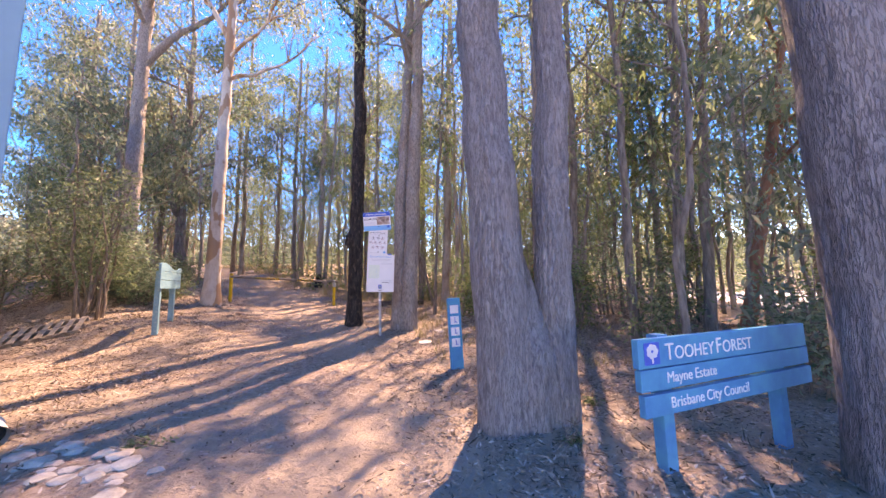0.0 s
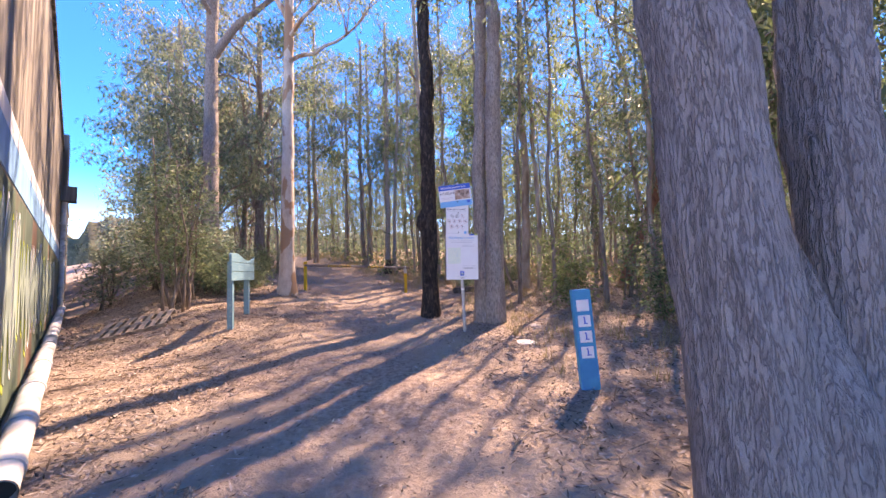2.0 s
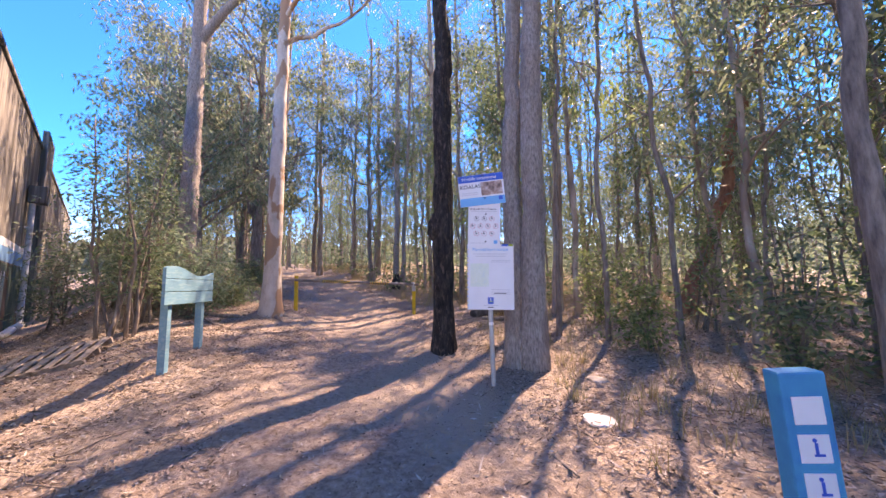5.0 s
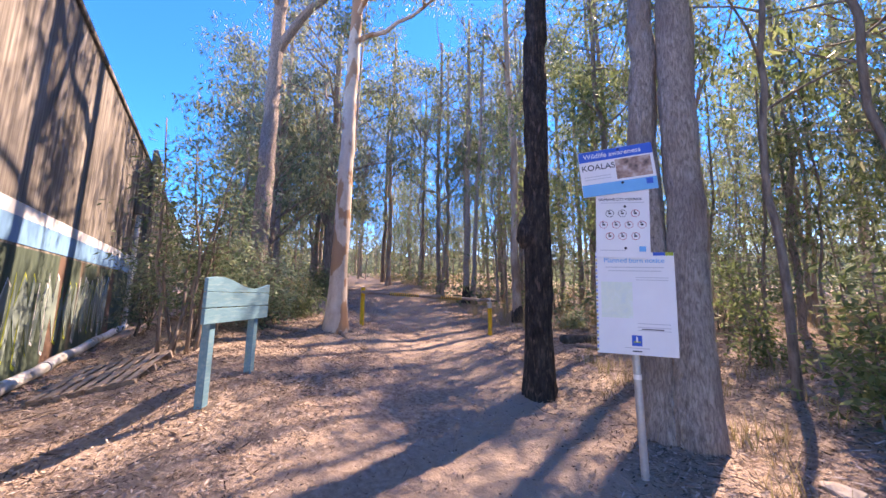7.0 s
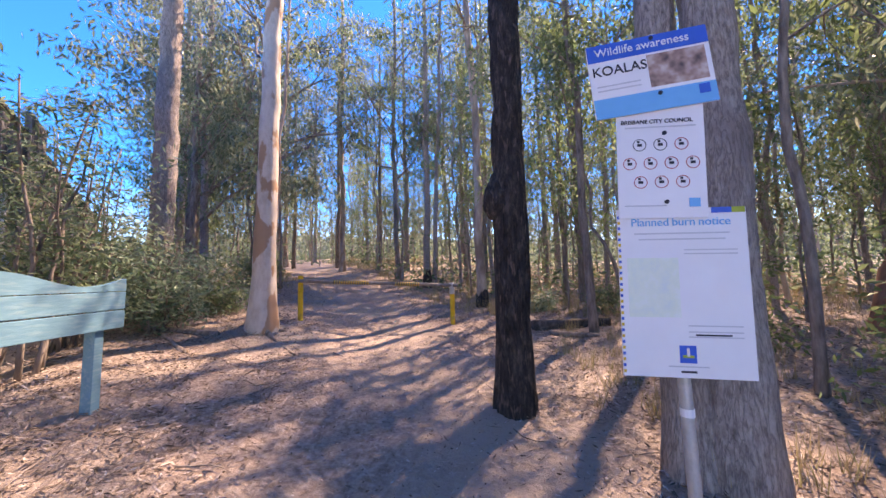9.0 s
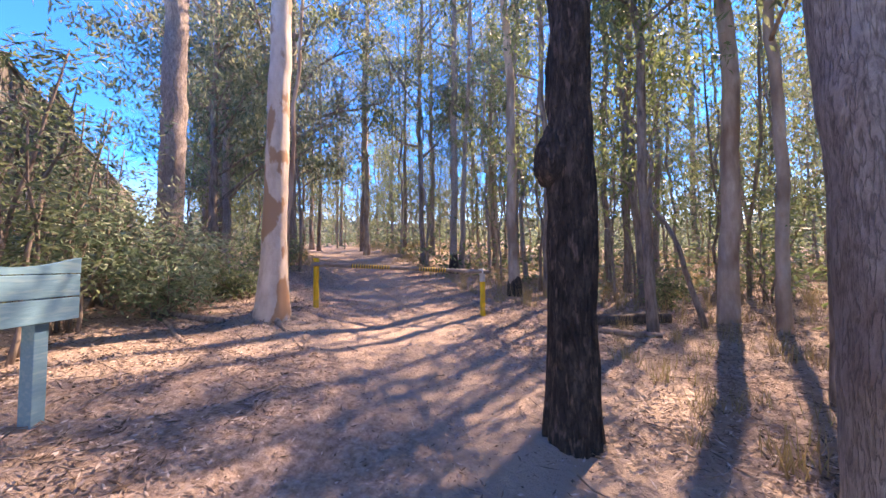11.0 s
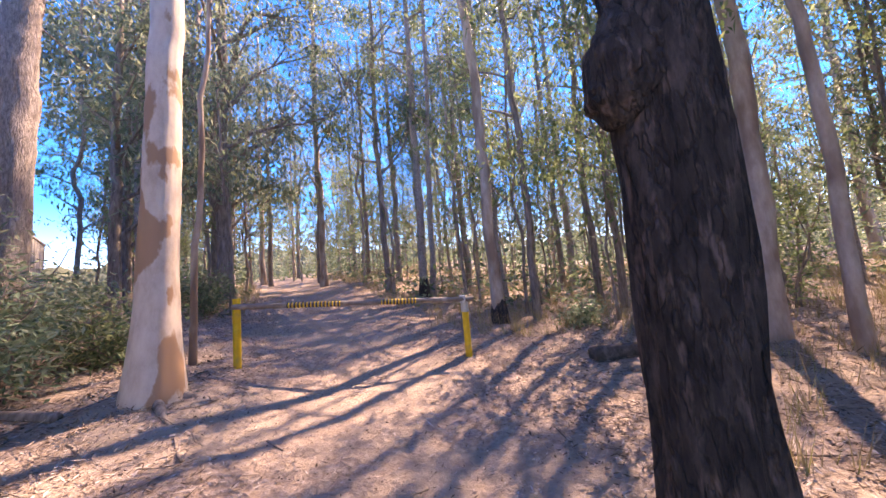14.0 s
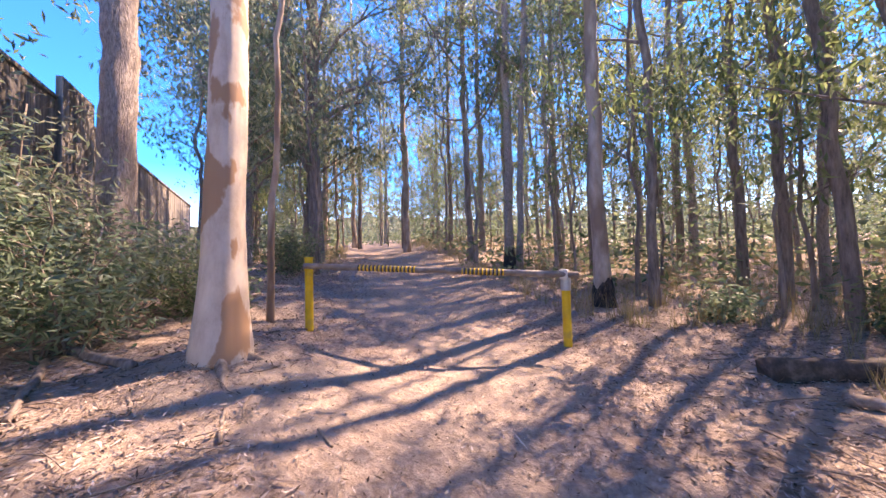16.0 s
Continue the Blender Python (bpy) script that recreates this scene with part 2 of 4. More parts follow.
def height(x, y):
    """Height of the ground: it climbs ahead and to the track's uphill side, and lies lower along the building and by the road."""
    x, y = np.asarray(x, float), np.asarray(y, float)
    u, v = np.clip(x, -11, 0.8), np.clip(y, -3, 45)
    z = 0.08 + 0.0547 * u + 0.0564 * v + 0.012 * u * u - 0.0011 * u * v - 0.02 * np.minimum(0, x + 11)
    z = z - 0.1 * np.clip(x - 0.8, 0, 4) * smooth(9, 4, y) - 0.02 * np.clip(x - 5, 0, 20)
    z = z + 0.2 * np.exp(-((x + 6.2) ** 2 + (y - 7.4) ** 2) / 2.4)
    z = z + 0.13 * np.exp(-((x + 7.35) ** 2 + (y - 10.55) ** 2) / 0.7)
    z = z + 0.03 * np.clip(y - 18, 0, 60)
    z = z - 0.1 * np.exp(-(track_gap(x, y) / 1.3) ** 2) * smooth(5, 8, y)
    dw = (x - WALL_C[0]) * WALL_N[0] + (y - WALL_C[1]) * WALL_N[1]
    s = (x - WALL_C[0]) * WALL_D[0] + (y - WALL_C[1]) * WALL_D[1]
    k = np.maximum(smooth(0.2, 2.6, dw), smooth(-1, -6, s))
    z = z * k + (0.28 + 0.03 * s) * (1 - k)
    z = z + 0.02 * np.sin(x * 2.1 + y * 0.7) * np.sin(y * 1.7 - x * 0.6) + 0.012 * np.sin(x * 5.3 + 1) * np.sin(y * 4.7)
    return z


def hz(x, y):
    return float(height(x, y))


# ---- builders ----
def mesh_of(name, v, f, smooth_it=False):
    me = bpy.data.meshes.new(name)
    me.from_pydata(v, [], f)
    if smooth_it:
        me.polygons.foreach_set("use_smooth", [True] * len(me.polygons))
    me.update()
    return me


def put(name, me, material, parent=None, label="", m=None):
    ob = new(name, me)
    if not me.materials:
        me.materials.append(material)
    if parent:
        ob.parent = parent
    if m is not None:
        ob.matrix_basis = m
    if label:
        ob["label"] = label
    return ob


def part(name, bm, material, parent, label="", m=None):
    me = bpy.data.meshes.new(name)
    bm.to_mesh(me)
    bm.free()
    return put(name, me, material, parent, label, m)


def thing(name, m, label, category, group="", kind=""):
    ob = new(name)
    ob.empty_display_size = 0.1
    ob.matrix_basis = m
    return tagged(ob, label, category, group, kind)


def box(sx, sy, sz, bevel=0.005, at=(0, 0, 0)):
    bm = bmesh.new()
    bmesh.ops.create_cube(bm, size=1, matrix=Matrix.Translation(at) @ Matrix.Diagonal((sx, sy, sz, 1)))
    if bevel:
        bmesh.ops.bevel(bm, geom=bm.edges[:], offset=bevel, segments=2, affect="EDGES", profile=0.6)
    return bm


def rod(r, a, b, sides=16, r2=None):
    a, b = Vector(a), Vector(b)
    bm = bmesh.new()
    m = Matrix.Translation((a + b) / 2) @ (b - a).to_track_quat("Z", "Y").to_matrix().to_4x4()
    bmesh.ops.create_cone(bm, cap_ends=True, segments=sides, radius1=r, radius2=r if r2 is None else r2, depth=(b - a).length, matrix=m)
    return bm


class Geo:
    def __init__(self):
        self.v, self.f = [], []

    def tube(self, pts, rad, sides=8, ridge=0.0, seed=0.0, k=6.0, cap=True):
        pts = [Vector(p) for p in pts]
        n0 = len(self.v)
        side = Vector((1, 0, 0))
        for i, p in enumerate(pts):
            way = (pts[min(i + 1, len(pts) - 1)] - pts[max(i - 1, 0)]).normalized()
            side = (side - way * side.dot(way)).normalized()
            up = way.cross(side)
            for j in range(sides):
                a = 2 * math.pi * j / sides
                c, s = math.cos(a), math.sin(a)
                r = rad[i]
                if ridge:
                    r += ridge * (abs(noise.noise((c * k + seed, s * k, p.z * 1.3 + seed))) * 2 - 0.4) + ridge * 1.5 * noise.noise((c * 1.3, s * 1.3 + seed, p.z * 0.7))
                self.v.append(p + (side * c + up * s) * r)
        for i in range(len(pts) - 1):
            for j in range(sides):
                a, b = n0 + i * sides + j, n0 + i * sides + (j + 1) % sides
                self.f.append((a, b, b + sides, a + sides))
        if cap:
            self.f.append(tuple(n0 + (len(pts) - 1) * sides + j for j in range(sides)))
            self.f.append(tuple(n0 + j for j in reversed(range(sides))))

    def mesh(self, name):
        return mesh_of(name, self.v, self.f, True)


def leaves(name, centres, length, width, droop=0.5, seed=0, flat=False):
    """A mesh of pointed leaves, each folded along its middle and lying its own way."""
    g = np.random.default_rng(seed)
    c = np.asarray(centres, float)
    n = len(c)
    a = g.uniform(0, 2 * np.pi, n)
    tilt = g.normal(0, 0.3, n) if flat else -np.abs(g.normal(droop, 0.45, n))
    way = np.stack((np.cos(a) * np.cos(tilt), np.sin(a) * np.cos(tilt), np.sin(tilt)), 1)
    rnd = g.normal(0, 1, (n, 3))
    if flat:
        rnd = np.stack((g.normal(0, .5, n), g.normal(0, .5, n), np.ones(n)), 1)
    across = np.cross(way, rnd)
    across /= np.linalg.norm(across, axis=1)[:, None] + 1e-9
    nor = np.cross(way, across)
    ln, w = length * g.uniform(0.6, 1.3, n)[:, None], width * g.uniform(0.7, 1.3, n)[:, None]
    v = np.stack((c, c + way * ln * 0.45 + across * w / 2 + nor * w * 0.2, c + way * ln, c + way * ln * 0.45 - across * w / 2 + nor * w * 0.2), 1).reshape(-1, 3)
    me = bpy.data.meshes.new(name)
    me.vertices.add(4 * n)
    me.vertices.foreach_set("co", v.ravel())
    i = np.arange(n)[:, None] * 4
    idx = np.concatenate((i, i + 1, i + 2, i, i + 2, i + 3), 1).ravel()
    me.loops.add(6 * n)
    me.loops.foreach_set("vertex_index", idx.astype(np.int32))
    me.polygons.add(2 * n)
    me.polygons.foreach_set("loop_start", np.arange(0, 6 * n, 3, dtype=np.int32))
    me.update(calc_edges=True)
    me.validate()
    return me


def wander(r, base, top, n, amount):
    """A line from base to top that strays a little."""
    base, top = Vector(base), Vector(top)
    out, off = [], Vector((0, 0, 0))
    for i in range(n + 1):
        t = i / n
        out.append(base.lerp(top, t) + off * math.sin(math.pi * min(1, t * 1.2)))
        off = off * 0.8 + Vector((r.gauss(0, amount), r.gauss(0, amount), 0))
    return out


def at_height(pts, z):
    for a, b in zip(pts, pts[1:]):
        if a.z <= z <= b.z and b.z > a.z:
            return a.lerp(b, (z - a.z) / (b.z - a.z))
    return pts[-1].copy()


def limb(geo, r, start, way, length, rad, tips, depth=2, sides=6, lift=0.25):
    """A crooked limb with smaller ones on it; the ends go into tips."""
    n = max(4 if depth else 3, int(length / 0.45))
    pts, p, w = [Vector(start)], Vector(start), Vector(way).normalized()
    for i in range(n):
        w = (w + Vector((r.gauss(0, 0.16), r.gauss(0, 0.16), r.gauss(0, 0.12) + lift * 0.12))).normalized()
        p = p + w * (length / n)
        pts.append(p.copy())
    geo.tube(pts, [rad * (1 - 0.82 * i / n) for i in range(n + 1)], sides, cap=False)
    if depth:
        for k in range(r.randint(3, 4)):
            i = r.randint(n // 3, n)
            side = Vector((r.gauss(0, 1), r.gauss(0, 1), r.gauss(0.25, 0.5)))
            limb(geo, r, pts[i], w + side * 0.9, length * r.uniform(0.35, 0.55), rad * 0.45, tips, depth - 1, max(3, sides - 2), lift)
    else:
        tips.extend(pts[n // 2:])


def crown_points(r, tips, per, spread):
    """Leaves in hanging clumps about the ends of the twigs."""
    out = []
    for p in tips:
        c = (p.x + r.gauss(0, spread * 0.8), p.y + r.gauss(0, spread * 0.8), p.z + r.gauss(-0.05, spread * 0.6))
        w = spread * r.uniform(0.3, 0.65)
        for _ in range(per):
            out.append((c[0] + r.gauss(0, w), c[1] + r.gauss(0, w), c[2] + r.gauss(-0.08, w * 0.8)))
    return out


def gum_tree(x, y, r0, tall, bark, label, name="gum_tree", lean=(0, 0), limbs=6, first=0.45, leaf=LEAF_GUM, per=6, reach=2.6, sides=20, ridge=0.0, flare=1.5, seed=1, stems=None,
             wobble=0.025, fork=None, burnt=None, spread=0.32, leaf_size=(0.16, 0.045), taper=0.5, bole=None):
    """A tall forest tree: trunk with a flared foot, crooked limbs, open crown of hanging leaves."""
    r = random.Random(seed)
    z0 = hz(x, y)
    ob = thing(name, pose(x, y, z0), label, "tree")
    geo, tips = Geo(), []
    own = name == "gum_tree"
    ups = []
    for i, (sx, sy, sr, st, slx, sly) in enumerate(stems or [(0, 0, r0, tall, *lean)]):
        n = max(14, int(st / (0.16 if ridge else 0.4)))
        pts = wander(r, (sx, sy, -0.25), (sx + slx, sy + sly, st), n, wobble * (0.4 if ridge else 1))
        rad = [sr * (1 - taper * (p.z / st)) * (1 + (flare - 1) * math.exp(-max(0, p.z) / (0.35 + sr))) for p in pts]
        geo.tube(pts, rad, sides, ridge, seed * 3.1 + i, 7)
        for k in range(limbs):
            f = first + (0.98 - first) * (k + r.random() * 0.8) / limbs
            p = at_height(pts, st * f)
            a = r.uniform(0, 6.28)
            way = Vector((math.cos(a), math.sin(a), r.uniform(0.4, 1.1)))
            up = Geo() if own else geo
            ups.append(up)
            limb(up, r, p, way, reach * (1.25 - f * 0.6) * r.uniform(0.7, 1.2), sr * (1 - taper * f) * 0.5, tips, 2 if own else 1, 7 if own else 4)
        if fork:
            for fz, wx, wy, wz, fl in fork:
                up = Geo() if own else geo
                ups.append(up)
                limb(up, r, at_height(pts, fz), (wx, wy, wz), fl, sr * (0.62 if wz >= 1 else 0.34), tips, 2, 10, 0.6)
        tips.append(pts[-1])
    if bole:
        q = [Vector((bole[0], bole[1], -0.25 + (bole[3] + 0.25) * i / 16)) for i in range(17)]
        geo.tube(q, [bole[2] * (1.25 - 0.035 * i if i < 9 else 0.97 - 0.125 * (i - 8)) for i in range(17)], 64, ridge, seed, 7)
    put("trunk", geo.mesh("trunk"), bark, ob)
    for up in ups if own else ():
        put("limb", up.mesh("limb"), bark, ob)
    if per and tips:
        put("crown", leaves("crown", crown_points(r, tips, int(per * 1.5) if own else per, spread), *leaf_size, 0.8, seed), leaf, ob)
    if burnt:
        g2 = Geo()
        q = wander(random.Random(seed), (0, 0, -0.2), (lean[0] * burnt / tall, lean[1] * burnt / tall, burnt), 8, 0.0)
        g2.tube(q, [r0 * (1 + (flare - 1) * math.exp(-max(0, p.z) / (0.35 + r0))) * (1.1 - 0.05 * i / 8) + (0.012 if i < 6 else -0.012 * (i - 6)) for i, p in enumerate(q)], 20, 0.02, seed, 5)
        put("charred_foot", g2.mesh("charred_foot"), BARK_BLACK, ob, "charred black foot of the trunk")
    return ob


# ---- ground ----
def axis(lo, a, b, hi, step):
    mid = list(np.arange(a, b + 1e-6, step))
    out, d = [], step
    v = b
    while v < hi:
        d *= 1.22
        v += d
        out.append(v)
    pre, d, v = [], step, a
    while v > lo:
        d *= 1.22
        v -= d
        pre.append(v)
    return np.array(pre[::-1] + mid + out)


gx, gy = axis(-600, -11, 5, 600, 0.1), axis(-600, -1, 17, 600, 0.1)
X, Y = np.meshgrid(gx, gy)
Z = height(X, Y) + nrg.normal(0, 0.009, X.shape)
nx, ny = len(gx), len(gy)
ii = (np.arange(ny - 1)[:, None] * nx + np.arange(nx - 1)[None, :]).ravel()
ground_me = mesh_of("ground", np.stack((X, Y, Z), -1).reshape(-1, 3).tolist(), np.stack((ii, ii + 1, ii + 1 + nx, ii + nx), 1).tolist(), True)
tagged(put("ground", ground_me, SOIL), "dry brown earth with worn track and leaf litter", "ground", kind="structure")

# pale sunlit paving beyond the trees by the road
v, f = [], []
for i in range(13):
    for j in range(9):
        px, py = 11.0 + 2.5 * i, -8 + 3.2 * j + i * 0.4
        v.append((px, py, hz(px, py) + 0.03))
for i in range(12):
    for j in range(8):
        a = i * 9 + j
        f.append((a, a + 9, a + 10, a + 1))
tagged(put("road", mesh_of("road", v, f), PAVE), "pale concrete car park glaring in the sun", "road", kind="structure")


# ---- the building beside the track ----
def wall_m(s, off, z):
    """Pose at s metres along the long wall, off metres out of it; local x runs along the wall, y out of it."""
    p = WALL_C + WALL_D * s + WALL_N * off
    m = Matrix(((WALL_D[0], WALL_N[0], 0, p[0]), (WALL_D[1], WALL_N[1], 0, p[1]), (0, 0, 1, z), (0, 0, 0, 1)))
    return m


TOP = 6.9
building = thing("building", wall_m(0, 0, 0), "large windowless concrete building with painted bands and streaked walls", "building", kind="structure")
part("side_wall", box(36, 0.3, TOP + 1, 0.01, (18.0, -0.15, (TOP - 1) / 2)), CONCRETE, building, "streaked bare concrete wall")
part("end_wall", box(0.3, 11.7, TOP + 0.6, 0.01, (0.15 - 0.004, -0.3 - 5.85, (TOP - 0.6 - 0.001) / 2 + 0.2)), PALEWALL, building, "smooth pale blue-grey wall")
part("corner_face", box(0.3, 0.31, TOP + 0.6, 0.01, (0.142, -0.15, (TOP - 0.6) / 2 + 0.2)), PALEWALL, building)
part("plinth", box(0.4, 12.0, 0.5, 0.02, (0.15, -6.0, 0.12)), ROCK, building, "low concrete plinth")
part("back_wall", box(36, 0.3, TOP + 0.6, 0, (18.0, -11.85, (TOP - 0.6) / 2)), CONCRETE, building)
part("far_wall", box(0.3, 11.4, TOP + 0.6, 0, (35.85, -6.0, (TOP - 0.6) / 2)), CONCRETE, building)
part("roof", box(36.2, 12.1, 0.12, 0.02, (18.0, -6.0, TOP + 0.06)), CONCRETE, building)
part("buttress", box(2.0, 0.16, TOP + 1.2, 0.02, (17.7, 0.08, (TOP + 0.2) / 2)), CONCRETE, building, "weathered concrete buttress")
part("white_band", box(16.4, 0.012, 0.2, 0.002, (8.25, 0.004, 3.06)), STRIPEW, building, "faded white painted band")
part("blue_band", box(16.4, 0.012, 0.38, 0.002, (8.25, 0.004, 2.77)), STRIPEB, building, "faded blue painted band")
part("mural_base", box(16.4, 0.01, 2.5, 0.002, (8.25, 0.003, 1.29)), MURAL, building, "dark green painted lower wall")
gr = random.Random(5)
s = 1.0
while s < 12.2:
    w, top, low = gr.uniform(0.34, 0.5), gr.uniform(2.0, 2.4), gr.uniform(0.75, 1.1)
    k1, k2 = gr.uniform(-0.15, 0.2), gr.uniform(-0.1, 0.15)
    shape = [(s, low), (s + w * 0.3, low - 0.06), (s + w * 0.45, low + 0.6), (s + w, low + 0.1), (s + w + k1 * 0.5, top - 0.1), (s + w * 0.75 + k1 * 0.5, top), (s + w * 0.45, top - 0.5), (s + k1 * 0.5, top - 0.02)]
    cx, cz = sum(p[0] for p in shape) / 8, sum(p[1] for p in shape) / 8
    for grow, d, ma, nm in ((1.09, 0.018, WHITE if gr.random() < 0.6 else MURALY, "letter_edge"), (1.0, 0.024, MURALG, "letter")):
        vv = [(cx + (px - cx) * grow, d - 0.006, cz + (pz - cz) * grow) for px, pz in shape]
        vv += [(px, 0.002, pz) for px, _, pz in vv]
        put(nm, mesh_of(nm, vv, [tuple(range(8)), tuple(reversed(range(8, 16)))] + [(i, 8 + i, 8 + (i + 1) % 8, (i + 1) % 8) for i in range(8)]), ma, building)
    s += w + gr.uniform(0.05, 0.12)
# drain pipe on the ground along the wall, downpipe and hopper
pipe = thing("drain_pipe", wall_m(0, 0.12, 0), "grimy white plastic drain pipe along the wall", "pipe")
g = Geo()
pp = []
for i in range(41):
    s = 0.3 + i * 14.6 / 40
    q = WALL_C + WALL_D * s + WALL_N * 0.16
    pp.append(Vector((s, 0.03, hz(*q) + 0.1 + 0.01 * math.sin(s * 3))))
g.tube(pp, [0.088] * 41, 16, cap=False)
g.tube(pp, [0.08] * 41, 16, cap=False)
put("pipe_run", g.mesh("pipe_run"), PIPEW, pipe)
for i in (1, 4, 7, 11, 16, 22, 29, 36):
    part("pipe_collar", rod(0.098, pp[i] - Vector((0.05, 0, 0)), pp[i] + Vector((0.05, 0, 0)), 18), PIPEW, pipe)
# added dark disc in the pipe's end: its inner shade as colour
part("pipe_mouth", rod(0.078, pp[0] + Vector((0.12, 0, 0)), pp[0] + Vector((0.1, 0, 0)), 16), PIPE_SHADE, pipe)
down = thing("downpipe", wall_m(14.9, 0.12, 0), "grey downpipe with a square hopper on the concrete wall", "pipe")
part("pipe_run", rod(0.07, (0, 0.0, 0.4), (0, 0, 4.6)), PIPEW, down)
part("hopper", box(0.45, 0.4, 0.55, 0.03, (0, 0.1, 4.85)), CONCRETE, down, "grey square hopper")
for z in (1.2, 2.5, 3.8):
    part("bracket", box(0.2, 0.08, 0.05, 0.005, (0, -0.06, z)), GALV, down)


# ---- writing ----
def words(body, size, depth=0.002, align="LEFT"):
    cu = bpy.data.curves.new("words", "FONT")
    cu.body, cu.size, cu.extrude, cu.align_x, cu.align_y = body, size, depth, align, "BOTTOM_BASELINE"
    tmp = bpy.data.objects.new("words", cu)
    scene.collection.objects.link(tmp)
    bpy.context.view_layer.update()
    me = bpy.data.meshes.new_from_object(tmp.evaluated_get(bpy.context.evaluated_depsgraph_get()))
    bpy.data.objects.remove(tmp)
    me.materials.clear()
    return me


def write(body, size, x, z, ma, parent, y=-0.004, label=""):
    """Words on the front (local -y) of a board."""
    for word in body.split():
        me = words(word, size)
        put("lettering", me, ma, parent, label or "painted lettering", pose(x, y, z, 90))
        x += max(v.co.x for v in me.vertices) + 0.27 * size


def bar(x, z, w, hgt, ma, parent, y=-0.0035, name="print_bar"):
    return part(name, box(w, 0.003, hgt, 0, (x, y, z)), ma, parent)


def ring(r, wid, ma, parent, x, z, y):
    geo = Geo()
    geo.tube([(x + r * math.cos(a * math.pi / 12), y, z + r * math.sin(a * math.pi / 12)) for a in range(25)], [wid] * 25, 5)
    return put("round_symbol", geo.mesh("round_symbol"), ma, parent)


# blue entrance sign of three boards on two posts
A, B = Vector((1.6, 2.5, 0)), Vector((2.97, 3.05, 0))
yaw = math.degrees(math.atan2(B.y - A.y, B.x - A.x))
L = (B - A).length
sign = thing("park_sign", pose(A.x, A.y, 0, 0, 0, yaw), "bright blue timber park entrance sign with three boards on two posts", "sign")
for px, p in ((0, A), (L, B)):
    part("post", box(0.11, 0.09, 1.15, 0.008, (px, 0.055, hz(p.x, p.y) + 0.36)), BLUE, sign)
for nm, zc, hh, dx in (("board", 1.02, 0.2, 0), ("board", 0.84, 0.145, 0.01), ("board", 0.67, 0.145, 0.03)):
    bd = part(nm, box(L + 0.66, 0.05, hh, 0.008, (L / 2 + dx, -0.02, zc)), BLUE, sign)
part("emblem", box(0.15, 0.004, 0.15, 0, (-0.2, -0.047, 1.02)), ROYAL, sign, "dark blue square emblem")
for k in range(7):
    a = k * 0.9
    part("emblem_leaf", rod(0.022, (-0.2 + 0.035 * math.cos(a), -0.049, 1.035 + 0.03 * math.sin(a)), (-0.2 + 0.035 * math.cos(a), -0.053, 1.035 + 0.03 * math.sin(a)), 8), WHITE, sign)
part("emblem_stem", box(0.012, 0.004, 0.06, 0, (-0.2, -0.051, 0.985)), WHITE, sign)
write("T", 0.165, -0.07, 0.965, WHITE, sign, -0.047)
write("OOHEY", 0.13, 0.03, 0.965, WHITE, sign, -0.047)
write("F", 0.165, 0.5, 0.965, WHITE, sign, -0.047)
write("OREST", 0.13, 0.585, 0.965, WHITE, sign, -0.047)
write("Mayne Estate", 0.105, -0.07, 0.81, WHITE, sign, -0.047)
write("Brisbane City Council", 0.105, -0.05, 0.64, WHITE, sign, -0.047)

# blue totem with four white symbols
tot = thing("trail_marker", pose(0.18, 4.86, hz(0.18, 4.86), 0, -2.5, 6), "bright blue trail marker post with four white symbol plates", "sign")
part("post", box(0.185, 0.09, 1.15, 0.012, (0, 0.045, 0.425)), BLUE, tot)
for k, zz in enumerate((0.84, 0.685, 0.53, 0.375)):
    pl = part("symbol_plate", box(0.12, 0.004, 0.115, 0.0015, (0, -0.002, zz)), WHITE, tot)
    if k:
        part("symbol", box(0.012, 0.002, 0.05, 0, (0.004, -0.0055, zz)), ROYAL, tot)
        part("symbol", rod(0.009, (0, -0.0045, zz + 0.035), (0, -0.0065, zz + 0.035), 8), ROYAL, tot)
        part("symbol", box(0.04, 0.002, 0.01, 0, (0.012, -0.0055, zz - 0.025)), ROYAL, tot)

# stacked notice boards on a steel pole
NX, NY = -1.4, 7.44
nz = hz(NX, NY)
notice = thing("notice_board", pose(NX - 0.03, NY, nz + 0.05, 0, 0, 8), "three white council notices stacked on a galvanised pole", "sign")
part("pole", rod(0.03, (0.03, 0.05, -0.3), (0.0, 0.05, 2.75)), GALV, notice)
part("pole_band", rod(0.032, (0.021, 0.05, 0.72), (0.021, 0.05, 0.76)), WHITE, notice)
b1 = part("burn_notice", box(0.6, 0.01, 0.85, 0.003), WHITE, notice, "white planned burn notice with pale map", pose(0.03, 0, 1.345, 0, 1.5))
write("Planned burn notice", 0.058, -0.235, 0.335, CYAN, b1, -0.008)
for zz, ww in ((0.295, 0.44), (0.265, 0.4)):
    bar(0.0, zz, ww, 0.007, GREYINK, b1, -0.006)
bar(-0.14, 0.02, 0.24, 0.3, MAPGREEN, b1, -0.006, "map_print")
for zz in (0.21, 0.19, -0.17, -0.2, -0.225):
    bar(0.13, zz, 0.24, 0.006, GREYINK, b1, -0.006)
bar(0.12, -0.215, 0.16, 0.008, INK, b1, -0.0062)
bar(0.0, -0.31, 0.075, 0.085, ROYAL, b1, -0.006, "blue_badge")
bar(0.0, -0.32, 0.05, 0.012, MURALY, b1, -0.0085, "badge_band")
bar(0.0, -0.3, 0.012, 0.04, WHITE, b1, -0.0085, "badge_tower")
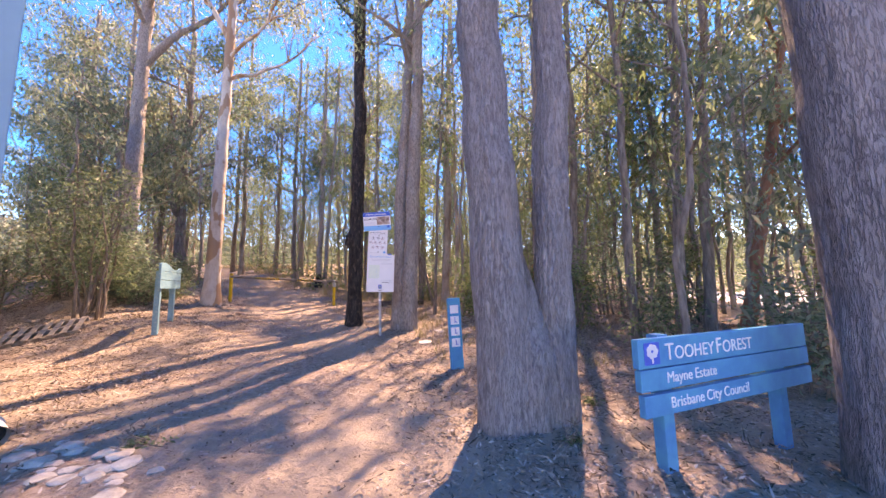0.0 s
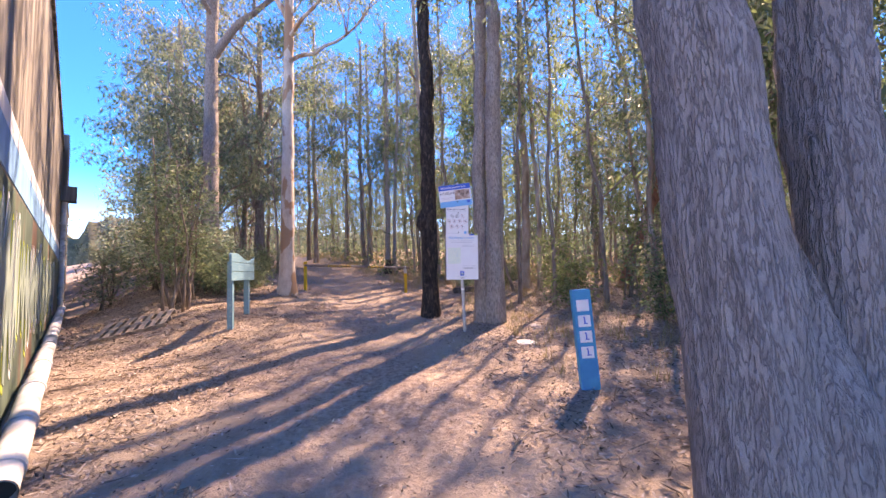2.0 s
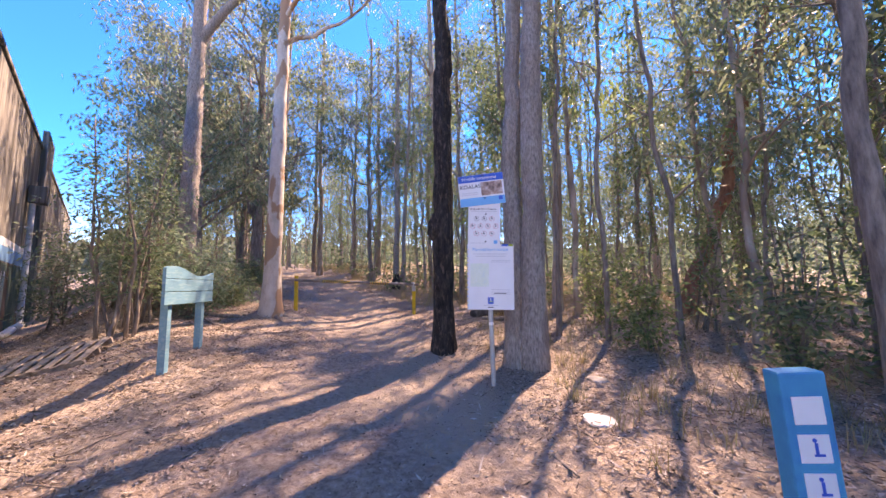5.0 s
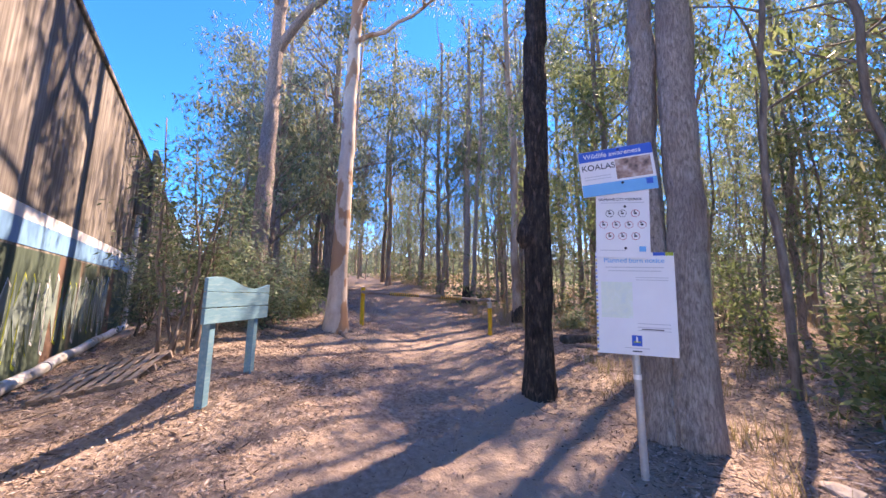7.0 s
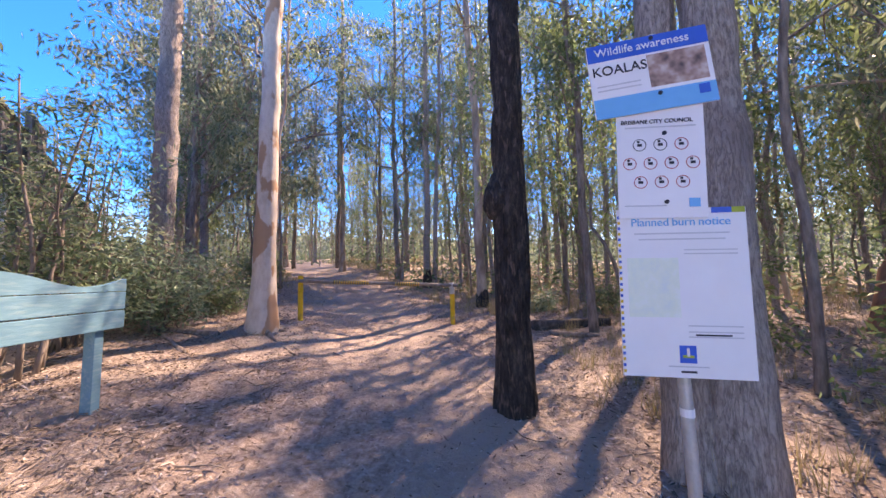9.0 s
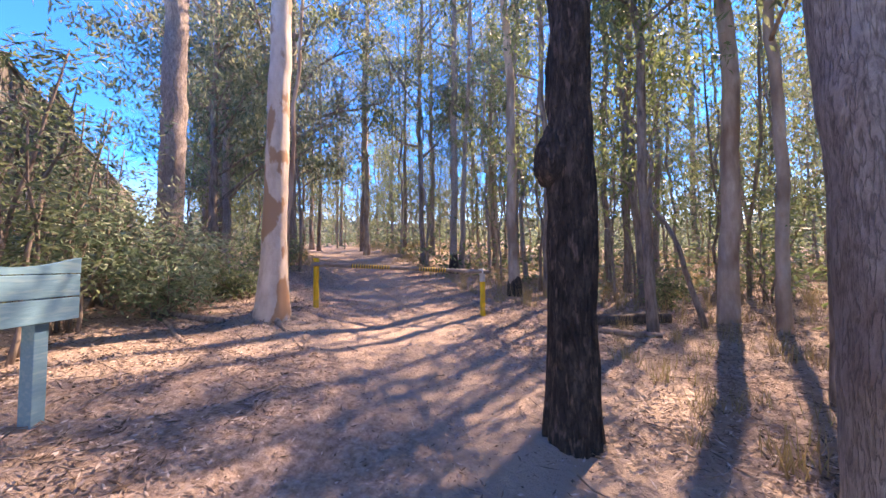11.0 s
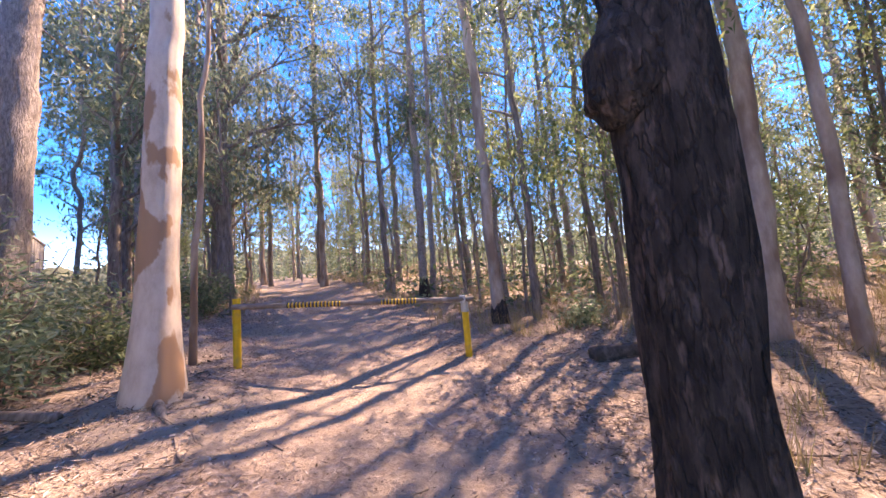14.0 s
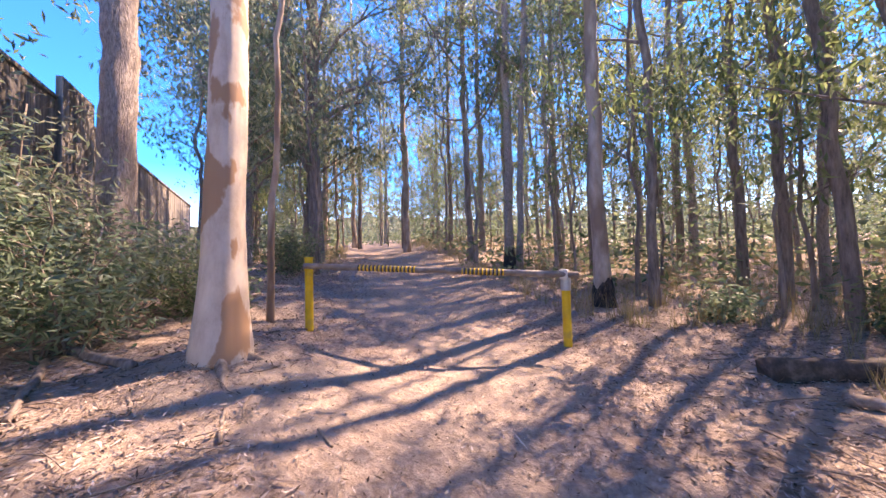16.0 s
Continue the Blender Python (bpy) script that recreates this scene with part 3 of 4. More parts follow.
bar(0.0, -0.37, 0.18, 0.006, GREYINK, b1, -0.006)
bar(0.0, -0.395, 0.07, 0.01, INK, b1, -0.006)
bar(0.2, 0.41, 0.11, 0.028, ROYAL, b1, -0.006)
bar(0.265, 0.41, 0.06, 0.028, MURALY, b1, -0.0064)
for k in range(28):
    bar(-0.293, -0.4 + k * 0.029, 0.012, 0.0145, ROYAL if k % 2 else YELLOW, b1, -0.006, "edge_dash")
b2 = part("rules_notice", box(0.42, 0.008, 0.6, 0.003), WHITE, notice, "white rules notice with round symbols", pose(-0.03, -0.012, 2.02, 0, 2.5))
write("BRISBANE CITY COUNCIL", 0.03, -0.19, 0.205, INK, b2, -0.007)
bar(0, 0.185, 0.34, 0.006, GREYINK, b2, -0.0055)
for row, (zz, xs) in enumerate(((0.09, (-0.1, 0.0, 0.1)), (-0.01, (-0.15, -0.05, 0.05, 0.15)), (-0.11, (-0.1, 0.0, 0.1)))):
    for k, xx in enumerate(xs):
        ring(0.031, 0.002, INK if row == 0 and k < 2 else REDINK, b2, xx, zz, -0.005)
        bar(xx, zz, 0.022, 0.014, INK, b2, -0.0055, "symbol")
        bar(xx - 0.006, zz + 0.018, 0.012, 0.012, INK, b2, -0.0055, "symbol")
bar(-0.08, -0.235, 0.2, 0.006, GREYINK, b2, -0.0055)
bar(0.15, -0.22, 0.05, 0.045, CYAN, b2, -0.0055, "badge")
for zz in (0.15, -0.215):
    part("bolt", rod(0.011, (0.02, -0.004, zz), (0.02, -0.012, zz), 8), INK, b2)
b3 = part("wildlife_notice", box(0.6, 0.01, 0.42, 0.003), WHITE, notice, "blue and white wildlife notice", pose(-0.05, -0.022, 2.5, 0, -4.5))
bar(0, 0.16, 0.596, 0.095, ROYAL, b3, -0.006, "header_band")
write("Wildlife awareness", 0.062, -0.26, 0.14, WHITE, b3, -0.0095)
write("KOALAS", 0.074, -0.285, 0.03, INK, b3, -0.0075)
bar(0.135, 0.01, 0.28, 0.18, PHOTO, b3, -0.006, "photo_print")
bar(-0.16, -0.03, 0.22, 0.006, GREYINK, b3, -0.006)
bar(-0.16, -0.055, 0.22, 0.006, GREYINK, b3, -0.006)
bar(0, -0.155, 0.596, 0.11, CYAN, b3, -0.006, "footer_band")
bar(0.24, -0.135, 0.05, 0.05, ROYAL, b3, -0.009, "badge")
for xx, zz in ((0.03, 0.19), (0.03, -0.12)):
    part("bolt", rod(0.011, (xx, -0.006, zz), (xx, -0.014, zz), 8), INK, b3)

# low faded sign seen from behind, with a curved top board
A, B = Vector((-5.62, 6.62, 0)), Vector((-5.98, 7.42, 0))
yaw = math.degrees(math.atan2(B.y - A.y, B.x - A.x))
L = (B - A).length
lz = (hz(A.x, A.y) + hz(B.x, B.y)) / 2
low = thing("timber_sign", pose(A.x, A.y, lz, 0, 0, yaw), "faded blue-grey timber sign with a curved top on two posts", "sign")
for px in (0.0, L):
    part("post", box(0.09, 0.09, 1.4, 0.006, (px, 0.0, 0.45)), TEAL, low)
for zz in (0.88, 1.055):
    part("board", box(L + 0.42, 0.04, 0.165, 0.006, (L / 2, -0.066, zz)), TEAL, low)
n = 24
vv = []
for k in range(n + 1):
    t = k / n
    vv.append((-0.21 + (L + 0.42) * t, 1.145, 1.26 + 0.06 * math.cos(math.pi * 2 * (t - 0.18)) * (1 - 0.3 * t) - 0.03 * t + 0.09 * max(0, t - 0.85)))
pts = [(a, -0.086, c) for a, b, c in vv] + [(a, -0.086, b) for a, b, c in vv]
pts += [(a, -0.046, c) for a, _, c in pts]
m2 = n + 1
fc = []
for k in range(n):
    fc += [(k, m2 + k, m2 + k + 1, k + 1), (2 * m2 + k, 2 * m2 + k + 1, 3 * m2 + k + 1, 3 * m2 + k), (k, k + 1, 2 * m2 + k + 1, 2 * m2 + k), (m2 + k, 3 * m2 + k, 3 * m2 + k + 1, m2 + k + 1)]
fc += [(0, 2 * m2, 3 * m2, m2), (n, m2 + n, 3 * m2 + n, 2 * m2 + n)]
put("board", mesh_of("board", pts, fc), TEAL, low, "top board with a wavy upper edge")

# boom gate
GL, GR = Vector((-7.42, 11.72, 0)), Vector((-4.3, 13.22, 0))
GL.z, GR.z = hz(GL.x, GL.y), hz(GR.x, GR.y)
gate = thing("boom_gate", Matrix.Translation(GL), "low boom gate with yellow posts across the track", "gate")
dv = GR - GL
part("post", rod(0.055, (0, 0, -0.2), (0, 0, 0.98), 20), YELLOW, gate)
part("post", rod(0.055, (dv.x, dv.y, dv.z - 0.2), (dv.x, dv.y, dv.z + 0.98), 20), YELLOW, gate)
part("post_sleeve", rod(0.062, (dv.x, dv.y, dv.z + 0.72), (dv.x, dv.y, dv.z + 0.95), 20), GALV, gate, "grey-blue steel sleeve")
za, zb = 0.88, dv.z + 0.93
ba, bb = Vector((0.02, -0.09, za)), Vector((dv.x, dv.y - 0.09, zb))
part("boom", rod(0.04, ba, bb + (bb - ba) * 0.05, 16), BOOM, gate, "dull grey-brown steel boom")
part("post_cap", rod(0.06, (0, 0, 0.98), (0, 0, 1.0), 20), YELLOW, gate)
N = 110
for k in range(N):
    a, b = 0.22 + 0.56 * k / N, 0.22 + 0.56 * (k + 1) / N
    if 0.44 < a < 0.62 or k % 3 == 2:
        continue
    part("stripe", rod(0.0425, ba.lerp(bb, a), ba.lerp(bb, b), 12), YELLOW if k % 3 else BLACKP, gate)
part("latch", box(0.1, 0.14, 0.12, 0.01, (dv.x, dv.y - 0.05, zb)), GALV, gate)

# timber pallet lying on the slope
slope = Vector((hz(-8.35, 6.8) - hz(-7.55, 6.8), hz(-7.95, 6.4) - hz(-7.95, 7.2), 0.8)).normalized()
pal = thing("pallet", Matrix.Translation((-7.95, 6.8, hz(-7.95, 6.8) + 0.03)) @ Vector((0, 0, 1)).rotation_difference(slope).to_matrix().to_4x4() @ pose(0, 0, 0, 4, 0, 38), "weathered grey timber pallet lying on the slope", "pallet")
for k in range(7):
    part("slat", box(0.09, 1.0, 0.02, 0.003, (-0.5 + k / 6, 0.0, 0.1)), PALLET, pal)
for yy in (-0.46, 0.0, 0.46):
    part("bearer", box(1.12, 0.05, 0.09, 0.004, (0, yy, 0.044)), PALLET, pal)

# ---- the trees that stand out ----
gum_tree(0.62, 3.15, 0.33, 13, BARK_GREY, "large grey gum with two trunks rising from one broad foot", bole=(0.15, 0.02, 0.24, 1.5), stems=[(-0.03, 0, 0.255, 13, -0.5, 0.5), (0.38, 0.05, 0.18, 12, 0.55, 0.4)], sides=72, ridge=0.018, flare=1.16, seed=3,
         limbs=6, first=0.5, per=6, wobble=0.03)
gum_tree(3.2, 2.38, 0.3, 13, BARK_GREY, "stout grey gum with furrowed bark beside the park sign", sides=64, ridge=0.02, flare=1.25, seed=4, lean=(-0.35, 0.2), limbs=6, first=0.5, per=6, wobble=0.02)
gum_tree(-0.94, 8.3, 0.24, 15, BARK_MID, "twin-stemmed grey-brown gum behind the notices", stems=[(0.06, 0, 0.19, 15, 0.5, 0.6), (-0.2, 0.06, 0.165, 14, 0.4, 0.9)], sides=44, ridge=0.012, flare=1.22, seed=5, limbs=6, per=6, wobble=0.04)
blk = gum_tree(-2.46, 9.32, 0.19, 14, BARK_BLACK, "slender gum with fire-blackened trunk and a knob", sides=56, ridge=0.03, flare=1.25, seed=6, lean=(0.12, 0.1), limbs=5, first=0.55, per=6, wobble=0.025, taper=0.4)
bm = bmesh.new()
bmesh.ops.create_icosphere(bm, subdivisions=4, radius=1)
for v in bm.verts:
    c = v.co.copy()
    v.co = Vector((c.x * 0.17, c.y * 0.165, c.z * (0.2 if c.z < 0 else 0.34))) * (1 + 0.16 * noise.noise(c * 2.3) + 0.08 * noise.noise(c * 6))
part("knob", bm, BARK_BLACK, blk, "swollen charred knob", pose(-0.11, -0.03, 2.28))
gum_tree(-7.25, 10.5, 0.205, 15, BARK_WHITE, "tall cream-barked gum with peeling tan patches", sides=48, ridge=0.006, flare=1.5, seed=7, lean=(-0.15, 0.5), limbs=8, first=0.5, per=10, spread=0.45, leaf_size=(0.2, 0.05), reach=3.6,
         fork=[(7.6, 0.75, 0.5, 0.7, 4.6), (9.0, -0.4, 0.3, 1.0, 3.5), (8.4, 0.7, -0.3, 0.45, 3.6)], leaf=LEAF_GREY, wobble=0.02, taper=0.5)
wt = bpy.data.objects["gum_tree.004"]
for k, (a, ln) in enumerate(((-0.4, 0.75), (0.5, 0.5), (2.6, 0.9), (3.4, 0.6))):
    g = Geo()
    g.tube([(math.cos(a) * d, math.sin(a) * d, 0.07 * (1 - d / ln) - 0.03 + hz(-7.25 + math.cos(a) * d, 10.5 + math.sin(a) * d) - hz(-7.25, 10.5)) for d in np.linspace(0.1, ln, 7)], list(np.linspace(0.075, 0.015, 7)), 10, 0.012, k, 4)
    put("root", g.mesh("root"), BARK_DARK, wt, "dark root spreading from the foot")
gum_tree(-9.9, 10.35, 0.23, 17, BARK_MID, "tall brown-grey gum forking high up", sides=40, ridge=0.014, flare=1.2, seed=8, lean=(-0.3, 0.3), limbs=9, first=0.5, per=10, spread=0.45, leaf_size=(0.2, 0.05), fork=[(7.6, 0.38, 0.1, 1.1, 5.5)], leaf=LEAF_GREY, wobble=0.03, reach=3.8)
gum_tree(-12.9, 16.2, 0.23, 13, BARK_DARK, "dark gum with a low fork beside the track", sides=24, seed=9, limbs=10, first=0.34, per=12, reach=4.4, spread=0.42, leaf_size=(0.2, 0.05), fork=[(2.9, -0.6, -0.75, 1.0, 6.0), (5.2, 0.75, 0.7, 0.75, 6.0)], leaf=LEAF_GREY)
gum_tree(-8.15, 11.6, 0.05, 10, BARK_TAN, "thin pale sapling trunk beside the cream gum", sides=12, seed=10, limbs=4, first=0.6, per=6, reach=1.2, flare=1.2, lean=(0.25, 0.3))
gum_tree(-7.15, 19.2, 0.15, 15, BARK_MID, "grey twin-stemmed gum with charred foot", stems=[(0, 0, 0.15, 15, 0.1, 0.2), (0.28, 0.1, 0.11, 14, 0.6, 0.2)], sides=20, seed=11, limbs=6, first=0.45, per=6, burnt=0.8)
gum_tree(-4.1, 16.0, 0.15, 16, BARK_TAN, "straight tan gum with charred foot", sides=24, seed=12, limbs=6, first=0.5, per=6, burnt=0.6, flare=1.35, lean=(-0.35, 0.1))
gum_tree(-1.24, 12.95, 0.085, 12, BARK_DARK, "slim dark gum near a fallen log", sides=20, seed=13, limbs=7, first=0.4, per=10, lean=(-0.25, 0.3), flare=1.2)
gum_tree(-0.38, 13.3, 0.042, 8, BARK_DARK, "thin crooked sapling leaning over", sides=12, seed=14, limbs=7, first=0.3, per=10, lean=(-1.6, 0.8), reach=1.7, wobble=0.12, leaf=LEAF_YELLOW)
gum_tree(0.05, 13.75, 0.15, 15, BARK_TAN, "smooth pale tan gum with a broad foot", sides=28, seed=15, limbs=6, first=0.5, per=6, lean=(0.5, 0.3), flare=1.2)
MORE = [(-3.25, 16.3, 0.11, 14, BARK_DARK, 0, 0), (-1.5, 18.5, 0.12, 15, BARK_DARK, 0.1, 0), (0.0, 19.2, 0.11, 14, BARK_MID, 0.2, 0), (-1.0, 15.3, 0.105, 14, BARK_DARK, -0.3, 0.3), (-2.2, 23.5, 0.15, 15, BARK_DARK, 0, 0),
        (-4.8, 20.6, 0.13, 14, BARK_DARK, 0.2, 0), (-1.05, 17.6, 0.12, 13, BARK_DARK, 0, 0), (1.95, 6.6, 0.1, 12, BARK_DARK, 0.1, 0.3), (0.55, 10.0, 0.06, 10, BARK_DARK, 0.3, 0), (-0.3, 10.4, 0.06, 11, BARK_DARK, 0.5, 0),
        (0.5, 13.0, 0.1, 12, BARK_TAN, 0, 0), (3.6, 6.4, 0.1, 11, BARK_DARK, 0, 0.2), (4.7, 6.8, 0.12, 12, BARK_DARK, 0.9, 0.3), (5.5, 7.1, 0.13, 12, BARK_DARK, 0.9, 0), (6.4, 7.3, 0.15, 11, BARK_RED, 3.2, 0.5),
        (3.2, 8.2, 0.12, 12, BARK_DARK, 0.3, 0.2), (-15.5, 24.6, 0.18, 15, BARK_DARK, 0.1, 0), (-12.0, 24.0, 0.14, 14, BARK_DARK, 0, 0.2), (-19, 24.5, 0.16, 14, BARK_DARK, 0, 0), (-10, 27, 0.16, 15, BARK_DARK, 0, 0)]
for k, (x, y, r, t, b, lx, ly) in enumerate(MORE):
    gum_tree(x, y, r * 0.85, t, b, "slim grey-brown gum with dark trunk among the bush" if b is not BARK_RED else "leaning gum with reddish trunk", lean=(lx, ly), seed=30 + k, limbs=7, first=0.32, per=4, sides=16, reach=2.3, flare=1.22, leaf=(LEAF_GUM, LEAF_YELLOW, LEAF_GREY)[k % 3], wobble=0.03)
gum_tree(3.0, 12.8, 0.17, 10, BARK_RED, "leaning gum with smooth reddish trunk", lean=(3.6, 0.8), seed=60, limbs=6, first=0.45, per=6, sides=18, wobble=0.1)

# tall gums that lift the canopy
TALL = []
for x, y, rad, tall, bark, first, reach, leaf in ((-3.4, 27, 0.15, 17, BARK_MID, 0.36, 3.4, LEAF_GREY), (9.5, 25, 0.17, 19, BARK_TAN, 0.36, 3.8, LEAF_GUM), (-13.5, 13.6, 0.14, 9, BARK_DARK, 0.22, 2.6, LEAF_GREY), (-14.9, 15.0, 0.15, 14, BARK_MID, 0.28, 3.3, LEAF_GREY), (7.4, 18.0, 0.12, 13, BARK_DARK, 0.3, 3.0, LEAF_GUM)):
    k = len(TALL)
    q = gum_tree(x, y, rad, tall, bark, "tall gum with pale limbs and an open grey-green crown", seed=300 + k, limbs=9, first=first, per=8, sides=10, reach=reach, leaf=leaf, wobble=0.04, spread=0.44, leaf_size=(0.25, 0.065))
    q["group"] = "tall trees of the bush"
    TALL.append(q)
for k, x, y in ((0, -17, 31), (1, -9, 33), (1, -22, 27), (1, -13, 21.5), (1, -27, 36), (1, 10, 34), (0, -12, 38), (1, -2, 37), (2, -16.5, 15.6), (2, -19.5, 18), (2, -15.2, 17.8), (2, -23, 19.5), (2, -26, 22), (2, -30, 24), (1, 15, 3),
                (3, -18.5, 16.6), (3, -22, 19.4), (3, -17.6, 20.6), (3, -26, 23), (0, -10, 23.5), (4, -6.4, 23.4), (3, -1.6, 25.5), (4, 7.8, 13.4), (3, 8, 19.5), (0, -7.6, 29), (3, 3.6, 28.4), (4, 11, 12), (4, 6.6, 10.2), (3, -31, 28), (0, -24, 33), (4, -9.0, 20.2), (4, 9.5, 8.0)):
    sc = rng.uniform(0.85, 1.15)
    copy_thing(TALL[k], pose(x, y, hz(x, y) - 0.02, 0, 0, rng.uniform(0, 360)) @ Matrix.Scale(sc, 4))

# ---- the bush behind: slim trees repeated ----
STEMS = []
for k in range(7):
    tall = (9, 11, 7, 12, 6, 10, 8)[k]
    q = gum_tree(-60 - 3 * k, -30, (0.05, 0.065, 0.04, 0.07, 0.03, 0.055, 0.042)[k], tall, (BARK_DARK, BARK_MID, BARK_DARK, BARK_MID, BARK_DARK, BARK_TAN, BARK_DARK)[k], "slim young gum with thin trunk and open crown", name="slim_gum", lean=(0.5 - 0.15 * k, 0.3), seed=80 + k,
                 limbs=13, first=0.22, per=10, sides=6, reach=1.5, leaf=(LEAF_GUM, LEAF_YELLOW, LEAF_GREY, LEAF_GUM, LEAF_YELLOW, LEAF_GREY, LEAF_YELLOW)[k], spread=0.28, leaf_size=(0.17, 0.043), wobble=0.05, flare=1.3)
    q["group"] = "slim trees of the bush"
    STEMS.append(q)


def clear(x, y, gap):
    dw = (x - WALL_C[0]) * WALL_N[0] + (y - WALL_C[1]) * WALL_N[1]
    if dw < 3.0 or track_gap(x, y) < (2.0 if y < 27 else 0.5) or (x < 2 and y < 8.5) or (0.9 < x < 4.5 and y < 4.5):
        return False
    if -9.5 < x < 1.6 and y < 14.8:
        return False
    return all((x - a) ** 2 + (y - b) ** 2 > gap * gap for a, b in SPOTS)


SPOTS = [(m[0], m[1]) for m in MORE] + [(-2.4, 9.3), (-7.2, 10.5), (-9.9, 10.3), (-12.9, 16.2), (-7.1, 19.2), (-4.1, 16), (0.35, 14.2), (3.0, 12.8)]
FAR = []
for zone, count, gap in (((-9, 12, 9, 24), 52, 0.8), ((-28, 18, 18, 38), 110, 1.2), ((3, 15, 4.5, 14), 46, 0.9), ((-30, -10, 14, 34), 28, 1.4), ((4, 16, -14, 2), 8, 1.5), ((-12, 3, -22, -8), 8, 1.5), ((-55, 45, 36, 64), 65, 2.2)):
    made = tries = 0
    while made < count and tries < 6000:
        tries += 1
        x, y = rng.uniform(zone[0], zone[1]), rng.uniform(zone[2], zone[3])
        if not clear(x, y, gap):
            continue
        SPOTS.append((x, y))
        made += 1
        sc = rng.uniform(0.7, 1.25) * (1.15 if y > 36 else 1)
        src = STEMS[rng.randrange(7)]
        if zone[3] > 60:
            FAR.append((src, pose(x, y, hz(x, y) - 0.02, 0, 0, rng.uniform(0, 360)) @ Matrix.Scale(sc, 4)))
            continue
        copy_thing(src, pose(x, y, hz(x, y) - 0.02, 0, 0, rng.uniform(0, 360)) @ Matrix.Diagonal((sc, sc, sc * rng.uniform(0.9, 1.15), 1)))
for q in STEMS:
    x, y = rng.uniform(5, 12), rng.uniform(16, 26)
    q.matrix_basis = pose(x, y, hz(x, y) - 0.02)


# ---- shrubs ----
def shrub(x, y, tall, wide, label, leaf=LEAF_WATTLE, stems=9, per=16, size=(0.11, 0.04), seed=1, name="shrub", open_foot=0.35, spread=0.13):
    r = random.Random(seed)
    ob = thing(name, pose(x, y, hz(x, y)), label, "shrub")
    tips = []
    for k in range(stems):
        geo = Geo()
        a = r.uniform(0, 6.28)
        q = wide * r.uniform(0.2, 1.0)
        top = Vector((math.cos(a) * q, math.sin(a) * q, tall * r.uniform(0.6, 1.0)))
        pts = wander(r, (r.gauss(0, 0.12), r.gauss(0, 0.12), -0.05), top, 8, 0.05)
        geo.tube(pts, [0.02 * (1 - 0.8 * i / 8) * (tall / 2.5) + 0.003 for i in range(9)], 5)
        for j in range(7):
            p = at_height(pts, top.z * r.uniform(open_foot, 1))
            limb(geo, r, p, (r.gauss(0, 1), r.gauss(0, 1), r.uniform(0, 0.7)), wide * r.uniform(0.3, 0.7), 0.007, tips, 1, 4)
        put("stem", geo.mesh("stem"), BARK_DARK, ob)
    put("foliage", leaves("foliage", crown_points(r, tips, per, spread), *size, 0.35, seed), leaf, ob)
    return ob


for k, (x, y, t, w, sd) in enumerate(((-8.0, 7.75, 3.9, 0.85, 0.35), (-8.9, 8.5, 3.4, 0.8, 0.2), (-9.7, 9.3, 3.0, 0.8, 0.1), (-10.8, 9.4, 2.6, 0.9, 0.1), (-8.6, 9.6, 1.7, 0.7, 0.2), (-9.4, 10.1, 1.7, 0.8, 0.2), (-9.3, 11.3, 0.9, 0.7, 0.0),
                                  (-11.3, 11.0, 0.9, 0.9, 0.05), (-12.0, 9.0, 2.6, 0.9, 0.1), (-10.9, 13.6, 1.0, 0.8, 0))):
    shrub(x, y, t, w, "leafy dark green wattle shrub on the bank", seed=100 + k, open_foot=sd, stems=7, per=5, size=(0.12, 0.029), spread=0.2, leaf=(LEAF_GUM, LEAF_WATTLE, LEAF_GREY)[k % 3])
for k, (x, y, t, w) in enumerate(((4.9, 4.6, 1.8, 0.7), (5.8, 5.2, 2.6, 0.9), (7.0, 4.6, 2.4, 0.9), (6.4, 3.8, 1.9, 0.8), (8.4, 5.0, 2.6, 0.9), (9.2, 7.2, 3.0, 1.0), (6.2, 8.4, 2.8, 0.9), (5.0, 7.9, 2.2, 0.7), (7.7, 6.0, 2.8, 1.0), (5.4, 3.4, 1.1, 0.6), (3.0, 7.6, 2.6, 0.6), (2.1, 7.9, 2.1, 0.5), (4.6, 9.5, 3.2, 0.9), (2.6, 11.0, 3.0, 0.8), (0.9, 11.6, 2.0, 0.5), (-0.6, 15.2, 0.9, 0.35), (-2.3, 15.6, 0.6, 0.3), (1.6, 16, 2.6, 0.8),
                              (0.9, 9.0, 1.5, 0.5), (3.6, 5.6, 1.8, 0.6))):
    shrub(x, y, t, w, "scrubby green undergrowth among the trunks", seed=130 + k, open_foot=0.15, stems=5, per=3, spread=0.17, leaf=(LEAF_WATTLE, LEAF_YELLOW, LEAF_YELLOW, LEAF_GUM)[k % 4])
for k, (x, y) in enumerate(((0.95, 2.72), (-2.5, 2.9), (1.45, 3.6))):
    shrub(x, y, 0.2, 0.1, "small green weed on bare earth", seed=160 + k, stems=4, per=1, spread=0.02, size=(0.06, 0.02), open_foot=0.1, name="weed", leaf=LEAF_GUM)

# ---- fallen logs, sticks, stones ----
def log(a, b, r, label, seed, name="log", ma=STICK):
    a, b = Vector((*a, 0)), Vector((*b, 0))
    a.z, b.z = hz(a.x, a.y) + r * 0.5, hz(b.x, b.y) + r * 0.5
    c = (a + b) / 2
    g = Geo()
    pts = wander(random.Random(seed), a - c, b - c, 14, r * 0.3)
    g.tube(pts, [r * (1 - 0.25 * i / 14) for i in range(15)], 14, r * 0.12, seed, 4)
    ob = put(name, g.mesh(name), ma, None, "", Matrix.Translation(c))
    return tagged(ob, label, "log" if r > 0.04 else "stick")


